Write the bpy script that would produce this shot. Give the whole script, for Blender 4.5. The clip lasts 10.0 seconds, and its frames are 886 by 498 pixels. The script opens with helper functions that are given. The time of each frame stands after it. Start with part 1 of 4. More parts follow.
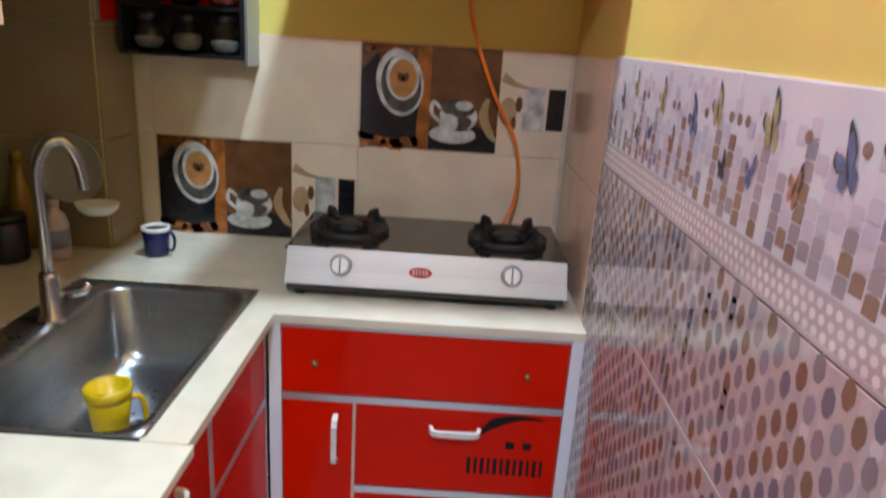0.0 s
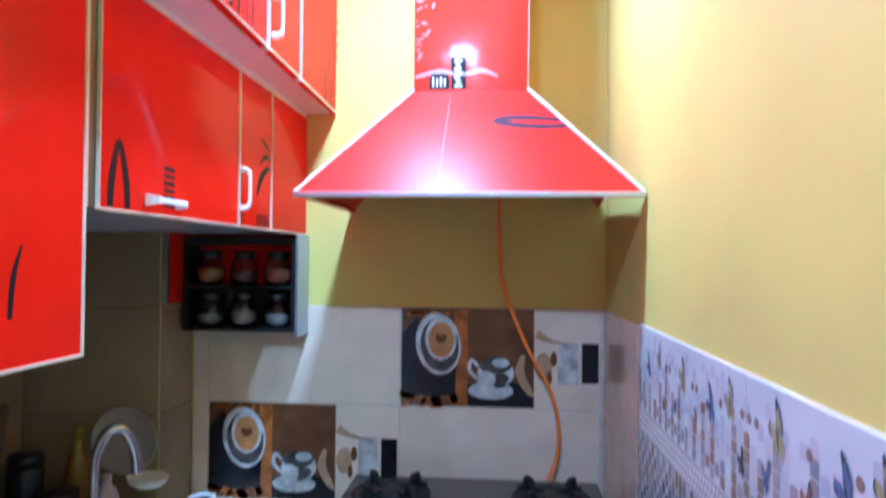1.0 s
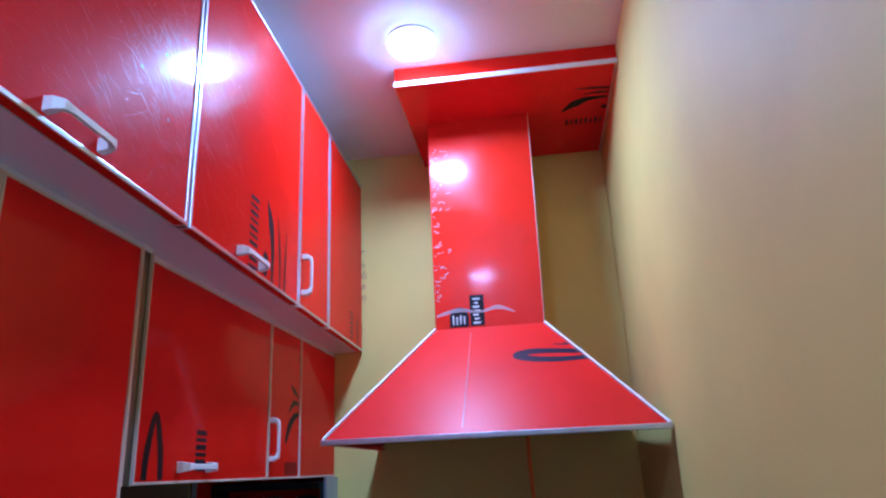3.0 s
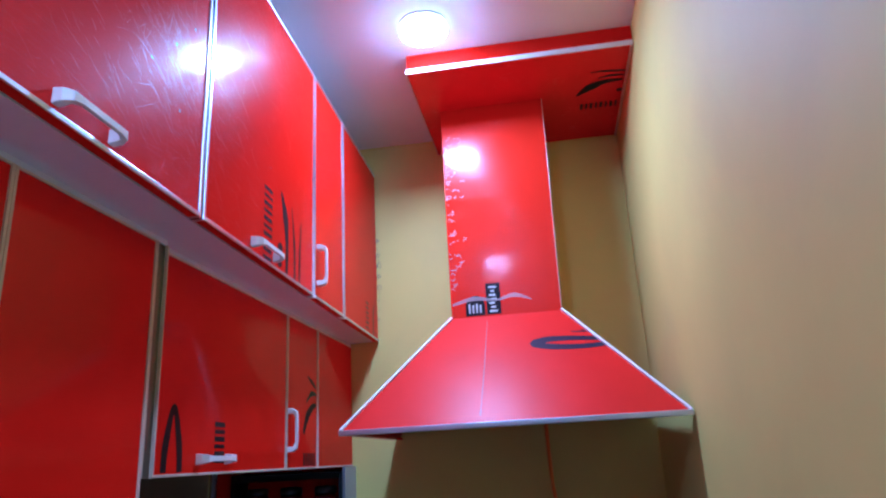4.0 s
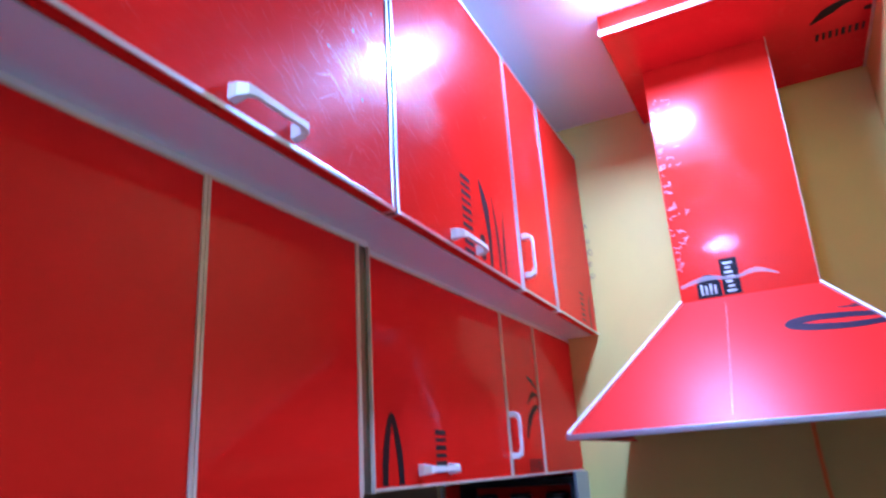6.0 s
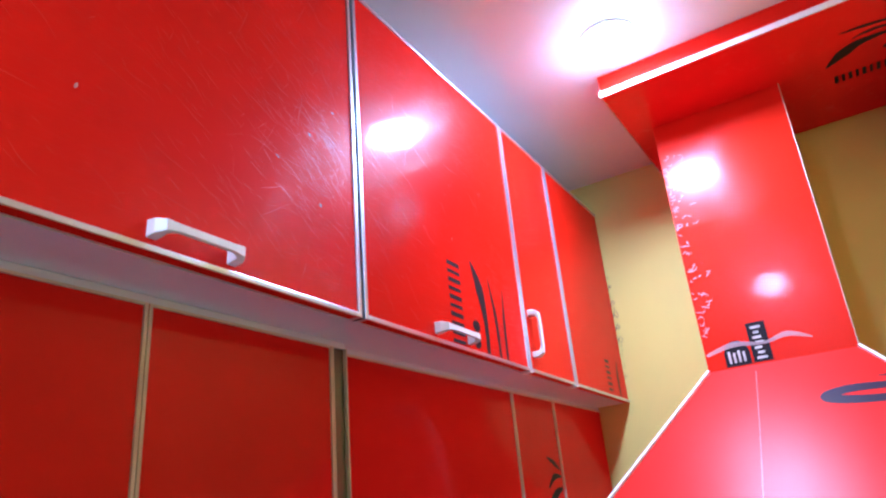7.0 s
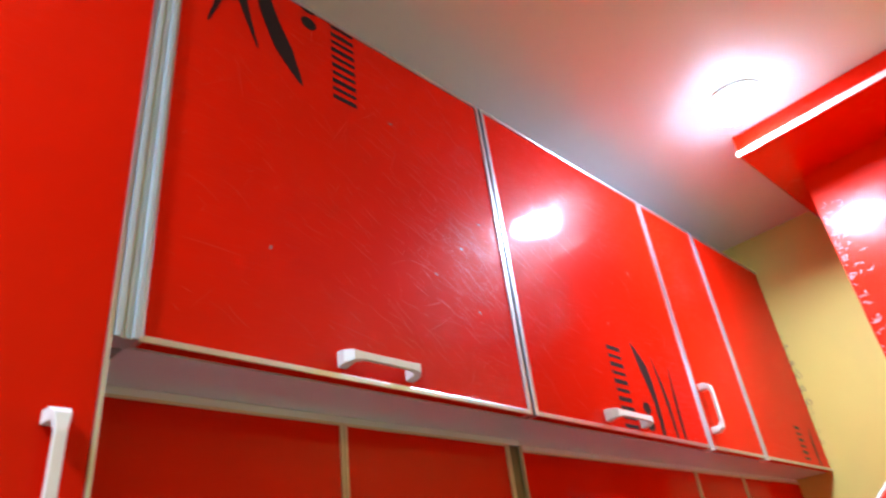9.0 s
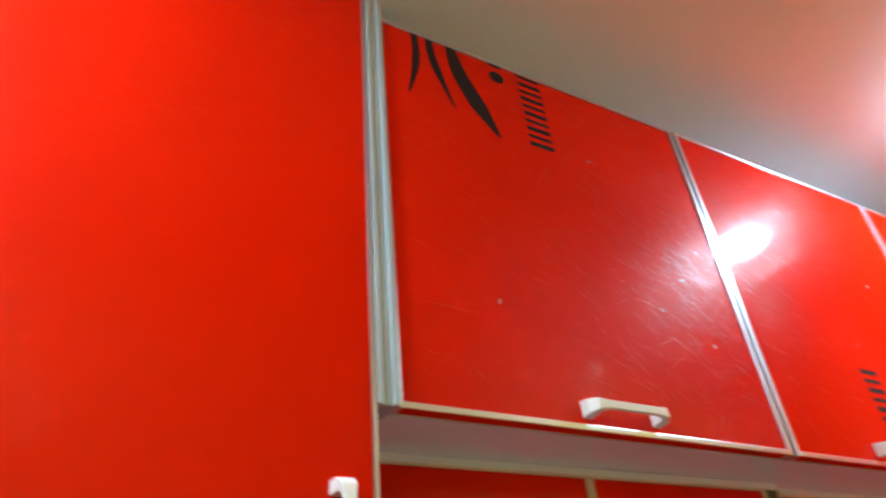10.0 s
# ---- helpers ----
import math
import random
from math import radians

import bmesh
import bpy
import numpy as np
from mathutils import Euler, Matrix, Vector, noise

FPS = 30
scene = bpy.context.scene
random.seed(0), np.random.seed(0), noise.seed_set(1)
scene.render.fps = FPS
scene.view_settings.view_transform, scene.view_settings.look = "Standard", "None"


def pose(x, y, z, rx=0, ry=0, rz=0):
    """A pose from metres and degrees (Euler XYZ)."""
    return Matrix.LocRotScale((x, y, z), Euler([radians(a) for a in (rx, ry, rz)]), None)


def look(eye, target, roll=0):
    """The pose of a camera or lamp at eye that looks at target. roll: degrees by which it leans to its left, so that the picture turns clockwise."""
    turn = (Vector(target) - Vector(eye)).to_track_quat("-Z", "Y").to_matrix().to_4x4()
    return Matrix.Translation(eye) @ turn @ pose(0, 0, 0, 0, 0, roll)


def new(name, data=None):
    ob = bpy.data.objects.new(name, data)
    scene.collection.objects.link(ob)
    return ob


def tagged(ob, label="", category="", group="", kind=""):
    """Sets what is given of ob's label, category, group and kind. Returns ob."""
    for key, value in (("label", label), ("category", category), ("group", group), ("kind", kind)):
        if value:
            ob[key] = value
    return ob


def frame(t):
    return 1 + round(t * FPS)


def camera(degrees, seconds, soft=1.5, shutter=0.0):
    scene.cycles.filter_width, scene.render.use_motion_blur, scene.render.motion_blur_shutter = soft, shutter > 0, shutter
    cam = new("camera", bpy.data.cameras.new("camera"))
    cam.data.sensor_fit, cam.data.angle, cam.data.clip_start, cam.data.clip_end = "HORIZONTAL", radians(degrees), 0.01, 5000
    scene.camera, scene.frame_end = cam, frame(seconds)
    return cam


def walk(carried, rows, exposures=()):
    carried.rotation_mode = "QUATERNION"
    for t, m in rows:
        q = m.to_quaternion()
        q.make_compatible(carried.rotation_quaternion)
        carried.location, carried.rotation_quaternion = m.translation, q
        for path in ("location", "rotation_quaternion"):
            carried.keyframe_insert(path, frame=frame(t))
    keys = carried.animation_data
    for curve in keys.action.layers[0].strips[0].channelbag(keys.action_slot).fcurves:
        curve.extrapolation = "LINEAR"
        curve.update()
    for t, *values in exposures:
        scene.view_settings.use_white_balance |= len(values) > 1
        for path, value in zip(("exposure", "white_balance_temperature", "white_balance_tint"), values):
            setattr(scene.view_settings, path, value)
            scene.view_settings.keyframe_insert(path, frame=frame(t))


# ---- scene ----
cam = camera(66.2, 10.0, soft=2.2, shutter=0.35)
PATH = [
    (0, (0.923, -2.007, 1.496), (0.922, -0.098, 0.898), 3.7),
    (0.3, (0.928, -2.021, 1.528), (0.888, -0.073, 1.076), 2.7),
    (0.5, (0.939, -2.029, 1.55), (0.879, -0.062, 1.194), 2.0),
    (1, (0.956, -2.059, 1.617), (0.785, -0.067, 1.646), 0.5),
    (1.5, (0.98, -2.086, 1.632), (0.864, -0.121, 1.989), 0.1),
    (2, (0.974, -2.114, 1.68), (0.801, -0.207, 2.259), -2.6),
    (2.5, (0.978, -2.123, 1.685), (0.77, -0.235, 2.312), -2.8),
    (4, (0.972, -2.106, 1.69), (0.699, -0.215, 2.282), -3.1),
    (4.5, (0.956, -2.1, 1.69), (0.669, -0.202, 2.253), -3.3),
    (5, (0.9, -2.087, 1.685), (0.653, -0.165, 2.178), -4.6),
    (5.5, (0.878, -2.045, 1.685), (0.45, -0.15, 2.156), -4.5),
    (6, (0.922, -1.976, 1.711), (0.086, -0.267, 2.329), -3.6),
    (6.2, (0.946, -1.951, 1.733), (0.072, -0.287, 2.416), -6.3),
    (7.3, (1.045, -1.892, 1.801), (0.077, -0.325, 2.579), -4.8),
    (7.5, (1.054, -1.895, 1.799), (0.09, -0.345, 2.614), -5.4),
    (8, (1.069, -1.91, 1.796), (-0.005, -0.452, 2.646), -6.7),
    (8.5, (1.068, -1.921, 1.802), (-0.007, -0.517, 2.736), -8.4),
    (9, (1.062, -1.952, 1.801), (-0.14, -0.7, 2.795), -7.5),
    (9.2, (1.049, -1.966, 1.802), (-0.173, -0.778, 2.848), -7.1),
    (9.5, (1.038, -1.974, 1.804), (-0.25, -0.872, 2.865), -6.8),
    (10, (1.017, -2.003, 1.821), (-0.396, -1.168, 2.964), -6.0),
]
EXPOSURES = [(0.0, 1.58, 7900, -1), (0.3, 1.68, 6700, -7), (0.5, 1.73, 6300, -8), (1.0, 1.72, 4900, -5), (1.5, 0.52, 4550, 8), (2.2, 0.10, 4750, 14), (5.0, 0.19, 4550, 18), (6.2, 0.80, 4450, 20), (7.4, 0.70, 6350, 12), (9.0, 0.68, 7200, 4), (10.0, 0.64, 7700, -6)]
walk(cam, [(t, look(eye, target, roll)) for t, eye, target, roll in PATH], EXPOSURES)

# ---- lights and world ----
world = bpy.data.worlds.new("world")
world.use_nodes = True
world.node_tree.nodes["Background"].inputs[0].default_value = (0.9, 0.92, 1.0, 1)
world.node_tree.nodes["Background"].inputs[1].default_value = 0.02
scene.world = world
LAMP_FRONT, LAMP_REAR = 256.0, 350.0
LAMP_COLOUR = (0.70, 0.944, 1.44)

# main planes of the room, metres
LEFT, RIGHT, REAR, TOP = -0.42, 1.267, -3.3, 2.741
COUNTER = 0.87
TILE_TOP = 1.47


# ---- materials ----
def material(name, colour, rough=0.5, metal=0.0, vary=0.12, scale=6.0, bump=0.0, bump_scale=80.0,
             rough_vary=0.0, stretch=(1, 1, 1), spec=0.5, coat=0.0, per_piece=0.0, stain=None, stain_amount=0.0):
    m = bpy.data.materials.new(name)
    m.use_nodes = True
    n, k = m.node_tree.nodes, m.node_tree.links
    b = n["Principled BSDF"]
    b.inputs["Metallic"].default_value = metal
    b.inputs["Roughness"].default_value = rough
    b.inputs["Specular IOR Level"].default_value = spec
    b.inputs["Coat Weight"].default_value = coat
    b.inputs["Coat Roughness"].default_value = 0.04
    co = n.new("ShaderNodeTexCoord")
    mp = n.new("ShaderNodeMapping")
    mp.inputs["Scale"].default_value = stretch
    k.new(co.outputs["Object"], mp.inputs["Vector"])
    big = n.new("ShaderNodeTexNoise")
    big.inputs["Scale"].default_value, big.inputs["Detail"].default_value = scale, 6
    k.new(mp.outputs[0], big.inputs["Vector"])
    fine = n.new("ShaderNodeTexNoise")
    fine.inputs["Scale"].default_value, fine.inputs["Detail"].default_value = bump_scale, 4
    k.new(mp.outputs[0], fine.inputs["Vector"])
    ramp = n.new("ShaderNodeMapRange")
    ramp.inputs["From Min"].default_value, ramp.inputs["From Max"].default_value = 0.3, 0.7
    ramp.inputs["To Min"].default_value, ramp.inputs["To Max"].default_value = 1 - vary, 1 + vary
    k.new(big.outputs["Fac"], ramp.inputs["Value"])
    value = ramp.outputs[0]
    if per_piece:
        info = n.new("ShaderNodeObjectInfo")
        r2 = n.new("ShaderNodeMapRange")
        r2.inputs["To Min"].default_value, r2.inputs["To Max"].default_value = 1 - per_piece, 1 + per_piece
        k.new(info.outputs["Random"], r2.inputs["Value"])
        mul = n.new("ShaderNodeMath")
        mul.operation = "MULTIPLY"
        k.new(value, mul.inputs[0])
        k.new(r2.outputs[0], mul.inputs[1])
        value = mul.outputs[0]
    tint = n.new("ShaderNodeVectorMath")
    tint.operation = "SCALE"
    tint.inputs[0].default_value = colour
    k.new(value, tint.inputs["Scale"])
    out = tint.outputs[0]
    if stain:
        sp = n.new("ShaderNodeTexNoise")
        sp.inputs["Scale"].default_value, sp.inputs["Detail"].default_value = scale * 0.6, 8
        sp.inputs["Distortion"].default_value = 1.2
        k.new(co.outputs["Object"], sp.inputs["Vector"])
        r3 = n.new("ShaderNodeMapRange")
        r3.inputs["From Min"].default_value, r3.inputs["From Max"].default_value = 0.52, 0.75
        r3.inputs["To Max"].default_value = stain_amount
        k.new(sp.outputs["Fac"], r3.inputs["Value"])
        mix = n.new("ShaderNodeMixRGB")
        mix.inputs["Color2"].default_value = (*stain, 1)
        k.new(r3.outputs[0], mix.inputs["Fac"])
        k.new(out, mix.inputs["Color1"])
        out = mix.outputs[0]
    k.new(out, b.inputs["Base Color"])
    if rough_vary:
        r4 = n.new("ShaderNodeMapRange")
        r4.inputs["From Min"].default_value, r4.inputs["From Max"].default_value = 0.35, 0.65
        r4.inputs["To Min"].default_value, r4.inputs["To Max"].default_value = max(0.02, rough - rough_vary), rough + rough_vary
        k.new(fine.outputs["Fac"], r4.inputs["Value"])
        k.new(r4.outputs[0], b.inputs["Roughness"])
    if bump:
        bp = n.new("ShaderNodeBump")
        bp.inputs["Strength"].default_value, bp.inputs["Distance"].default_value = bump, 0.002
        k.new(fine.outputs["Fac"], bp.inputs["Height"])
        k.new(bp.outputs[0], b.inputs["Normal"])
    return m


def laminate(name="red_laminate", gloss=0.020, haze=0.36, coat=0.21, wear=1.0, colour=(0.66, 0.0098, 0.0028)):
    """Glossy red laminate under scratched film: fine crossing scratches, scuffs and a faint waviness."""
    m = material(name, colour, 0.10, vary=0.08, scale=3.0, spec=gloss, coat=coat)
    n, k = m.node_tree.nodes, m.node_tree.links
    b = n["Principled BSDF"]
    co = n.new("ShaderNodeTexCoord")
    height = None
    for turn, size in ((0.6, 22.0), (-0.5, 28.0), (0.85, 18.0), (-1.0, 32.0), (0.4, 25.0), (1.4, 20.0)):
        mp = n.new("ShaderNodeMapping")
        mp.inputs["Rotation"].default_value = (turn, turn * 0.7, turn * 1.3)
        mp.inputs["Scale"].default_value = (1.0, 1.0, 34.0)
        k.new(co.outputs["Object"], mp.inputs["Vector"])
        t = n.new("ShaderNodeTexNoise")
        t.inputs["Scale"].default_value, t.inputs["Detail"].default_value = size, 2
        k.new(mp.outputs[0], t.inputs["Vector"])
        cut = n.new("ShaderNodeMapRange")
        cut.inputs["From Min"].default_value, cut.inputs["From Max"].default_value = 0.66, 0.72
        k.new(t.outputs["Fac"], cut.inputs["Value"])
        if height is None:
            height = cut.outputs[0]
        else:
            add = n.new("ShaderNodeMath")
            add.operation = "ADD"
            k.new(height, add.inputs[0])
            k.new(cut.outputs[0], add.inputs[1])
            height = add.outputs[0]
    patch = n.new("ShaderNodeTexNoise")
    patch.inputs["Scale"].default_value, patch.inputs["Detail"].default_value = 4.5, 3
    k.new(co.outputs["Object"], patch.inputs["Vector"])
    where = n.new("ShaderNodeMapRange")
    where.inputs["From Min"].default_value, where.inputs["From Max"].default_value = 0.30, 0.85
    k.new(patch.outputs["Fac"], where.inputs["Value"])
    mul = n.new("ShaderNodeMath")
    mul.operation = "MULTIPLY"
    k.new(height, mul.inputs[0])
    k.new(where.outputs[0], mul.inputs[1])
    rr = n.new("ShaderNodeMapRange")
    rr.inputs["To Min"].default_value, rr.inputs["To Max"].default_value = haze, haze - 0.06
    k.new(mul.outputs[0], rr.inputs["Value"])
    k.new(rr.outputs[0], b.inputs["Roughness"])
    shine = n.new("ShaderNodeMapRange")
    shine.inputs["To Min"].default_value, shine.inputs["To Max"].default_value = gloss, gloss + 0.05
    k.new(mul.outputs[0], shine.inputs["Value"])
    k.new(shine.outputs[0], b.inputs["Specular IOR Level"])
    wave = n.new("ShaderNodeTexNoise")
    wave.inputs["Scale"].default_value = 7.0
    k.new(co.outputs["Object"], wave.inputs["Vector"])
    b1 = n.new("ShaderNodeBump")
    b1.inputs["Strength"].default_value, b1.inputs["Distance"].default_value = 0.035, 0.004
    k.new(wave.outputs["Fac"], b1.inputs["Height"])
    b2 = n.new("ShaderNodeBump")
    b2.inputs["Strength"].default_value, b2.inputs["Distance"].default_value = 0.45 * wear, 0.0005
    k.new(mul.outputs[0], b2.inputs["Height"])
    peel = n.new("ShaderNodeTexNoise")
    peel.inputs["Scale"].default_value, peel.inputs["Detail"].default_value = 300.0, 2
    k.new(co.outputs["Object"], peel.inputs["Vector"])
    b0 = n.new("ShaderNodeBump")
    b0.inputs["Strength"].default_value, b0.inputs["Distance"].default_value = 0.11 * wear, 0.0006
    k.new(peel.outputs["Fac"], b0.inputs["Height"])
    k.new(b1.outputs[0], b0.inputs["Normal"])
    k.new(b0.outputs[0], b2.inputs["Normal"])
    k.new(b2.outputs[0], b.inputs["Normal"])
    k.new(b2.outputs[0], b.inputs["Coat Normal"])
    return m


def by_island(name, colours, rough):
    """One colour out of a short row for each loose piece of a printed pattern."""
    m = bpy.data.materials.new(name)
    m.use_nodes = True
    n, k = m.node_tree.nodes, m.node_tree.links
    b = n["Principled BSDF"]
    b.inputs["Roughness"].default_value = rough
    g = n.new("ShaderNodeNewGeometry")
    r = n.new("ShaderNodeValToRGB")
    r.color_ramp.interpolation = "CONSTANT"
    while len(r.color_ramp.elements) < len(colours):
        r.color_ramp.elements.new(0.5)
    for i, c in enumerate(colours):
        r.color_ramp.elements[i].position = i / len(colours)
        r.color_ramp.elements[i].color = (*c, 1)
    k.new(g.outputs["Random Per Island"], r.inputs["Fac"])
    k.new(r.outputs[0], b.inputs["Base Color"])
    return m


def glow(name, colour, strength):
    m = bpy.data.materials.new(name)
    m.use_nodes = True
    b = m.node_tree.nodes["Principled BSDF"]
    b.inputs["Base Color"].default_value = (0.9, 0.9, 0.9, 1)
    b.inputs["Emission Color"].default_value = (*colour, 1)
    b.inputs["Emission Strength"].default_value = strength
    return m


def clear(name, colour, rough=0.03):
    m = bpy.data.materials.new(name)
    m.use_nodes = True
    b = m.node_tree.nodes["Principled BSDF"]
    b.inputs["Base Color"].default_value = (*colour, 1)
    b.inputs["Roughness"].default_value = rough
    b.inputs["Transmission Weight"].default_value = 1.0
    b.inputs["IOR"].default_value = 1.42
    return m


RED = laminate()
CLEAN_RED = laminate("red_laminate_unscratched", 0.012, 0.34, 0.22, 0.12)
CHIMNEY_RED = laminate("red_laminate_under_film", 0.14, 0.22, colour=(0.66, 0.019, 0.006))
FILM = material("red_film", (0.68, 0.017, 0.009), 0.37, vary=0.08, scale=4, spec=0.18, bump=0.05, bump_scale=30)
YELLOW = material("yellow_paint", (0.68, 0.57, 0.150), 0.62, spec=0.3, vary=0.06, scale=2.5, bump=0.12, bump_scale=60, stain=(0.42, 0.33, 0.16), stain_amount=0.25)
CEILING = material("ceiling_paint", (0.76, 0.73, 0.74), 0.5, vary=0.04, scale=2, bump=0.06, bump_scale=90)
BEIGE = material("beige_tile", (0.76, 0.625, 0.475), 0.13, vary=0.10, scale=5, rough_vary=0.05, per_piece=0.03, stain=(0.40, 0.29, 0.20), stain_amount=0.35)
# beige tile again for the recess, its shade put into the darker colour
SHADED_BEIGE = material("shaded_beige_tile", (0.30, 0.215, 0.125), 0.14, vary=0.12, scale=5, rough_vary=0.05, per_piece=0.03, stain=(0.24, 0.16, 0.09), stain_amount=0.35)
LILAC = material("lilac_tile", (0.585, 0.60, 0.61), 0.07, vary=0.06, scale=7, spec=0.65, per_piece=0.03)
TAUPE_TILE = material("taupe_tile", (0.46, 0.41, 0.39), 0.07, vary=0.06, scale=7, spec=0.65, per_piece=0.03)
GROUT = material("grout", (0.58, 0.50, 0.41), 0.8, vary=0.15, scale=20)
STONE = material("cream_counter", (0.71, 0.66, 0.53), 0.26, vary=0.08, scale=8, stain=(0.50, 0.42, 0.30), stain_amount=0.3)
REAR_PAINT = material("brown_paint", (0.22, 0.17, 0.12), 0.6, vary=0.1, scale=3)
FLOOR = material("floor_tile", (0.56, 0.54, 0.51), 0.25, vary=0.12, scale=4)
ALU = material("aluminium_trim", (0.64, 0.68, 0.74), 0.30, metal=0.9, vary=0.05, scale=5)
SILVER = material("silver_profile", (0.42, 0.50, 0.55), 0.28, metal=0.12, vary=0.06, scale=8, spec=0.8)
OLIVE = material("olive_grey_profile", (0.13, 0.125, 0.085), 0.35, metal=0.5, vary=0.12, scale=9)
EDGE = material("pale_edge_band", (0.62, 0.50, 0.38), 0.4, vary=0.15, scale=14)
PALE = material("pale_board", (0.80, 0.85, 0.94), 0.26, metal=0.1, vary=0.04, scale=3, spec=0.9)
DULL = material("dull_board", (0.40, 0.35, 0.36), 0.3, vary=0.06, scale=4)
GREYBOARD = material("grey_green_board", (0.40, 0.42, 0.36), 0.35, vary=0.06, scale=5)
WHITE = material("white_plastic", (0.80, 0.78, 0.74), 0.28, vary=0.04, scale=10)
PANEL_STEEL = material("satin_steel", (0.86, 0.88, 0.90), 0.27, metal=0.55, vary=0.05, scale=3, bump=0.14, bump_scale=30, stretch=(0.4, 1, 60))
STEEL = material("brushed_steel", (0.36, 0.365, 0.365), 0.30, metal=1.0, vary=0.06, scale=5, rough_vary=0.03, stretch=(1, 1, 10))
CHROME = material("chrome", (0.45, 0.44, 0.43), 0.14, metal=1.0, vary=0.04)
BLACK_GLASS = material("black_glass", (0.035, 0.030, 0.026), 0.10, vary=0.1, spec=1.0)
IRON = material("black_iron", (0.018, 0.017, 0.017), 0.55, vary=0.2, scale=20, bump=0.3)
BLACK = material("black_plastic", (0.012, 0.011, 0.012), 0.3, vary=0.1)
INK = material("black_ink", (0.012, 0.008, 0.010), 0.5, vary=0.1, spec=0.2)
BLUE_INK = material("dark_blue_ink", (0.022, 0.020, 0.035), 0.3, vary=0.1)
ORANGE = material("orange_rubber", (0.85, 0.20, 0.02), 0.45, vary=0.06)
BROWN_WOOD = material("dark_hollow_board", (0.16, 0.10, 0.06), 0.6, vary=0.15)
SCRATCH = material("scratched_film", (0.66, 0.0098, 0.0028), 0.30, vary=0.1, scale=30, spec=0.58)
GLASS = clear("clear_jar", (0.92, 0.94, 0.94))
TAPE = material("clear_tape", (0.75, 0.62, 0.62), 0.12, spec=0.8)
TAPE.node_tree.nodes["Principled BSDF"].inputs["Alpha"].default_value = 0.40
P_BROWN = material("print_brown", (0.14, 0.055, 0.022), 0.15, vary=0.35, scale=12)
P_RUST = material("print_rust", (0.34, 0.105, 0.022), 0.15, vary=0.45, scale=22)
P_DARK = material("print_dark", (0.013, 0.011, 0.014), 0.15, vary=0.3, scale=15)
P_WHITE = material("print_white", (0.52, 0.51, 0.48), 0.15, vary=0.42, scale=26)
P_GREY = material("print_grey", (0.075, 0.065, 0.058), 0.15, vary=0.6, scale=30)
P_COFFEE = material("print_coffee", (0.44, 0.20, 0.07), 0.15, vary=0.2, scale=25)
P_TAN = material("print_tan", (0.46, 0.30, 0.17), 0.15, vary=0.25, scale=18)
MOSAIC = by_island("mosaic_print", [(0.20, 0.125, 0.08), (0.22, 0.20, 0.22), (0.165, 0.16, 0.19), (0.27, 0.25, 0.27), (0.21, 0.14, 0.09), (0.24, 0.21, 0.21)], 0.08)
PALE_MOSAIC = by_island("pale_mosaic_print", [(0.50, 0.45, 0.41), (0.42, 0.38, 0.37), (0.47, 0.40, 0.35), (0.55, 0.51, 0.50), (0.36, 0.32, 0.31)], 0.08)
COLUMNS = by_island("column_print", [(0.31, 0.26, 0.26), (0.26, 0.165, 0.115), (0.25, 0.24, 0.28), (0.36, 0.31, 0.31), (0.28, 0.19, 0.13)], 0.09)
FADED = by_island("faded_print", [(0.50, 0.48, 0.52), (0.54, 0.50, 0.52), (0.47, 0.45, 0.50)], 0.09)
DOTS = by_island("dot_print", [(0.72, 0.67, 0.64), (0.66, 0.62, 0.60)], 0.14)
P_SPOT = material("print_spot", (0.24, 0.15, 0.12), 0.12, vary=0.2, scale=40)
WINGS = {"yellow": material("wing_yellow", (0.36, 0.31, 0.16), 0.15, vary=0.3, scale=40),
         "orange": material("wing_orange", (0.36, 0.17, 0.09), 0.15, vary=0.3, scale=40),
         "blue": material("wing_blue", (0.13, 0.15, 0.25), 0.15, vary=0.3, scale=40),
         "dark": material("wing_dark", (0.06, 0.06, 0.07), 0.15, vary=0.3, scale=40)}


# ---- helpers ----
def box(bm, lo, hi, bevel=0.0):
    vs = [bm.verts.new((x, y, z)) for x in (lo[0], hi[0]) for y in (lo[1], hi[1]) for z in (lo[2], hi[2])]
    faces = [bm.faces.new([vs[i] for i in q]) for q in ((0, 1, 3, 2), (4, 6, 7, 5), (0, 4, 5, 1), (2, 3, 7, 6), (0, 2, 6, 4), (1, 5, 7, 3))]
    if bevel:
        edges = list({e for f in faces for e in f.edges})
        bmesh.ops.bevel(bm, geom=edges, offset=bevel, segments=2, affect="EDGES", profile=0.6)
    return bm


def boxes(*rows, bevel=0.0):
    bm = bmesh.new()
    for lo, hi in rows:
        box(bm, lo, hi, bevel)
    return bm


def link(name, bm, mat, smooth=False):
    me = bpy.data.meshes.new(name)
    bmesh.ops.recalc_face_normals(bm, faces=bm.faces[:])
    bm.to_mesh(me)
    bm.free()
    if smooth:
        for p in me.polygons:
            p.use_smooth = True
    me.materials.append(mat)
    return new(name, me)


def part(name, bm, mat, parent, label="", smooth=False):
    """One mesh in world places, under a thing or a part."""
    ob = link(name, bm, mat, smooth)
    ob.parent = parent
    ob.matrix_parent_inverse = Matrix.Translation(-parent.location)
    return tagged(ob, label)


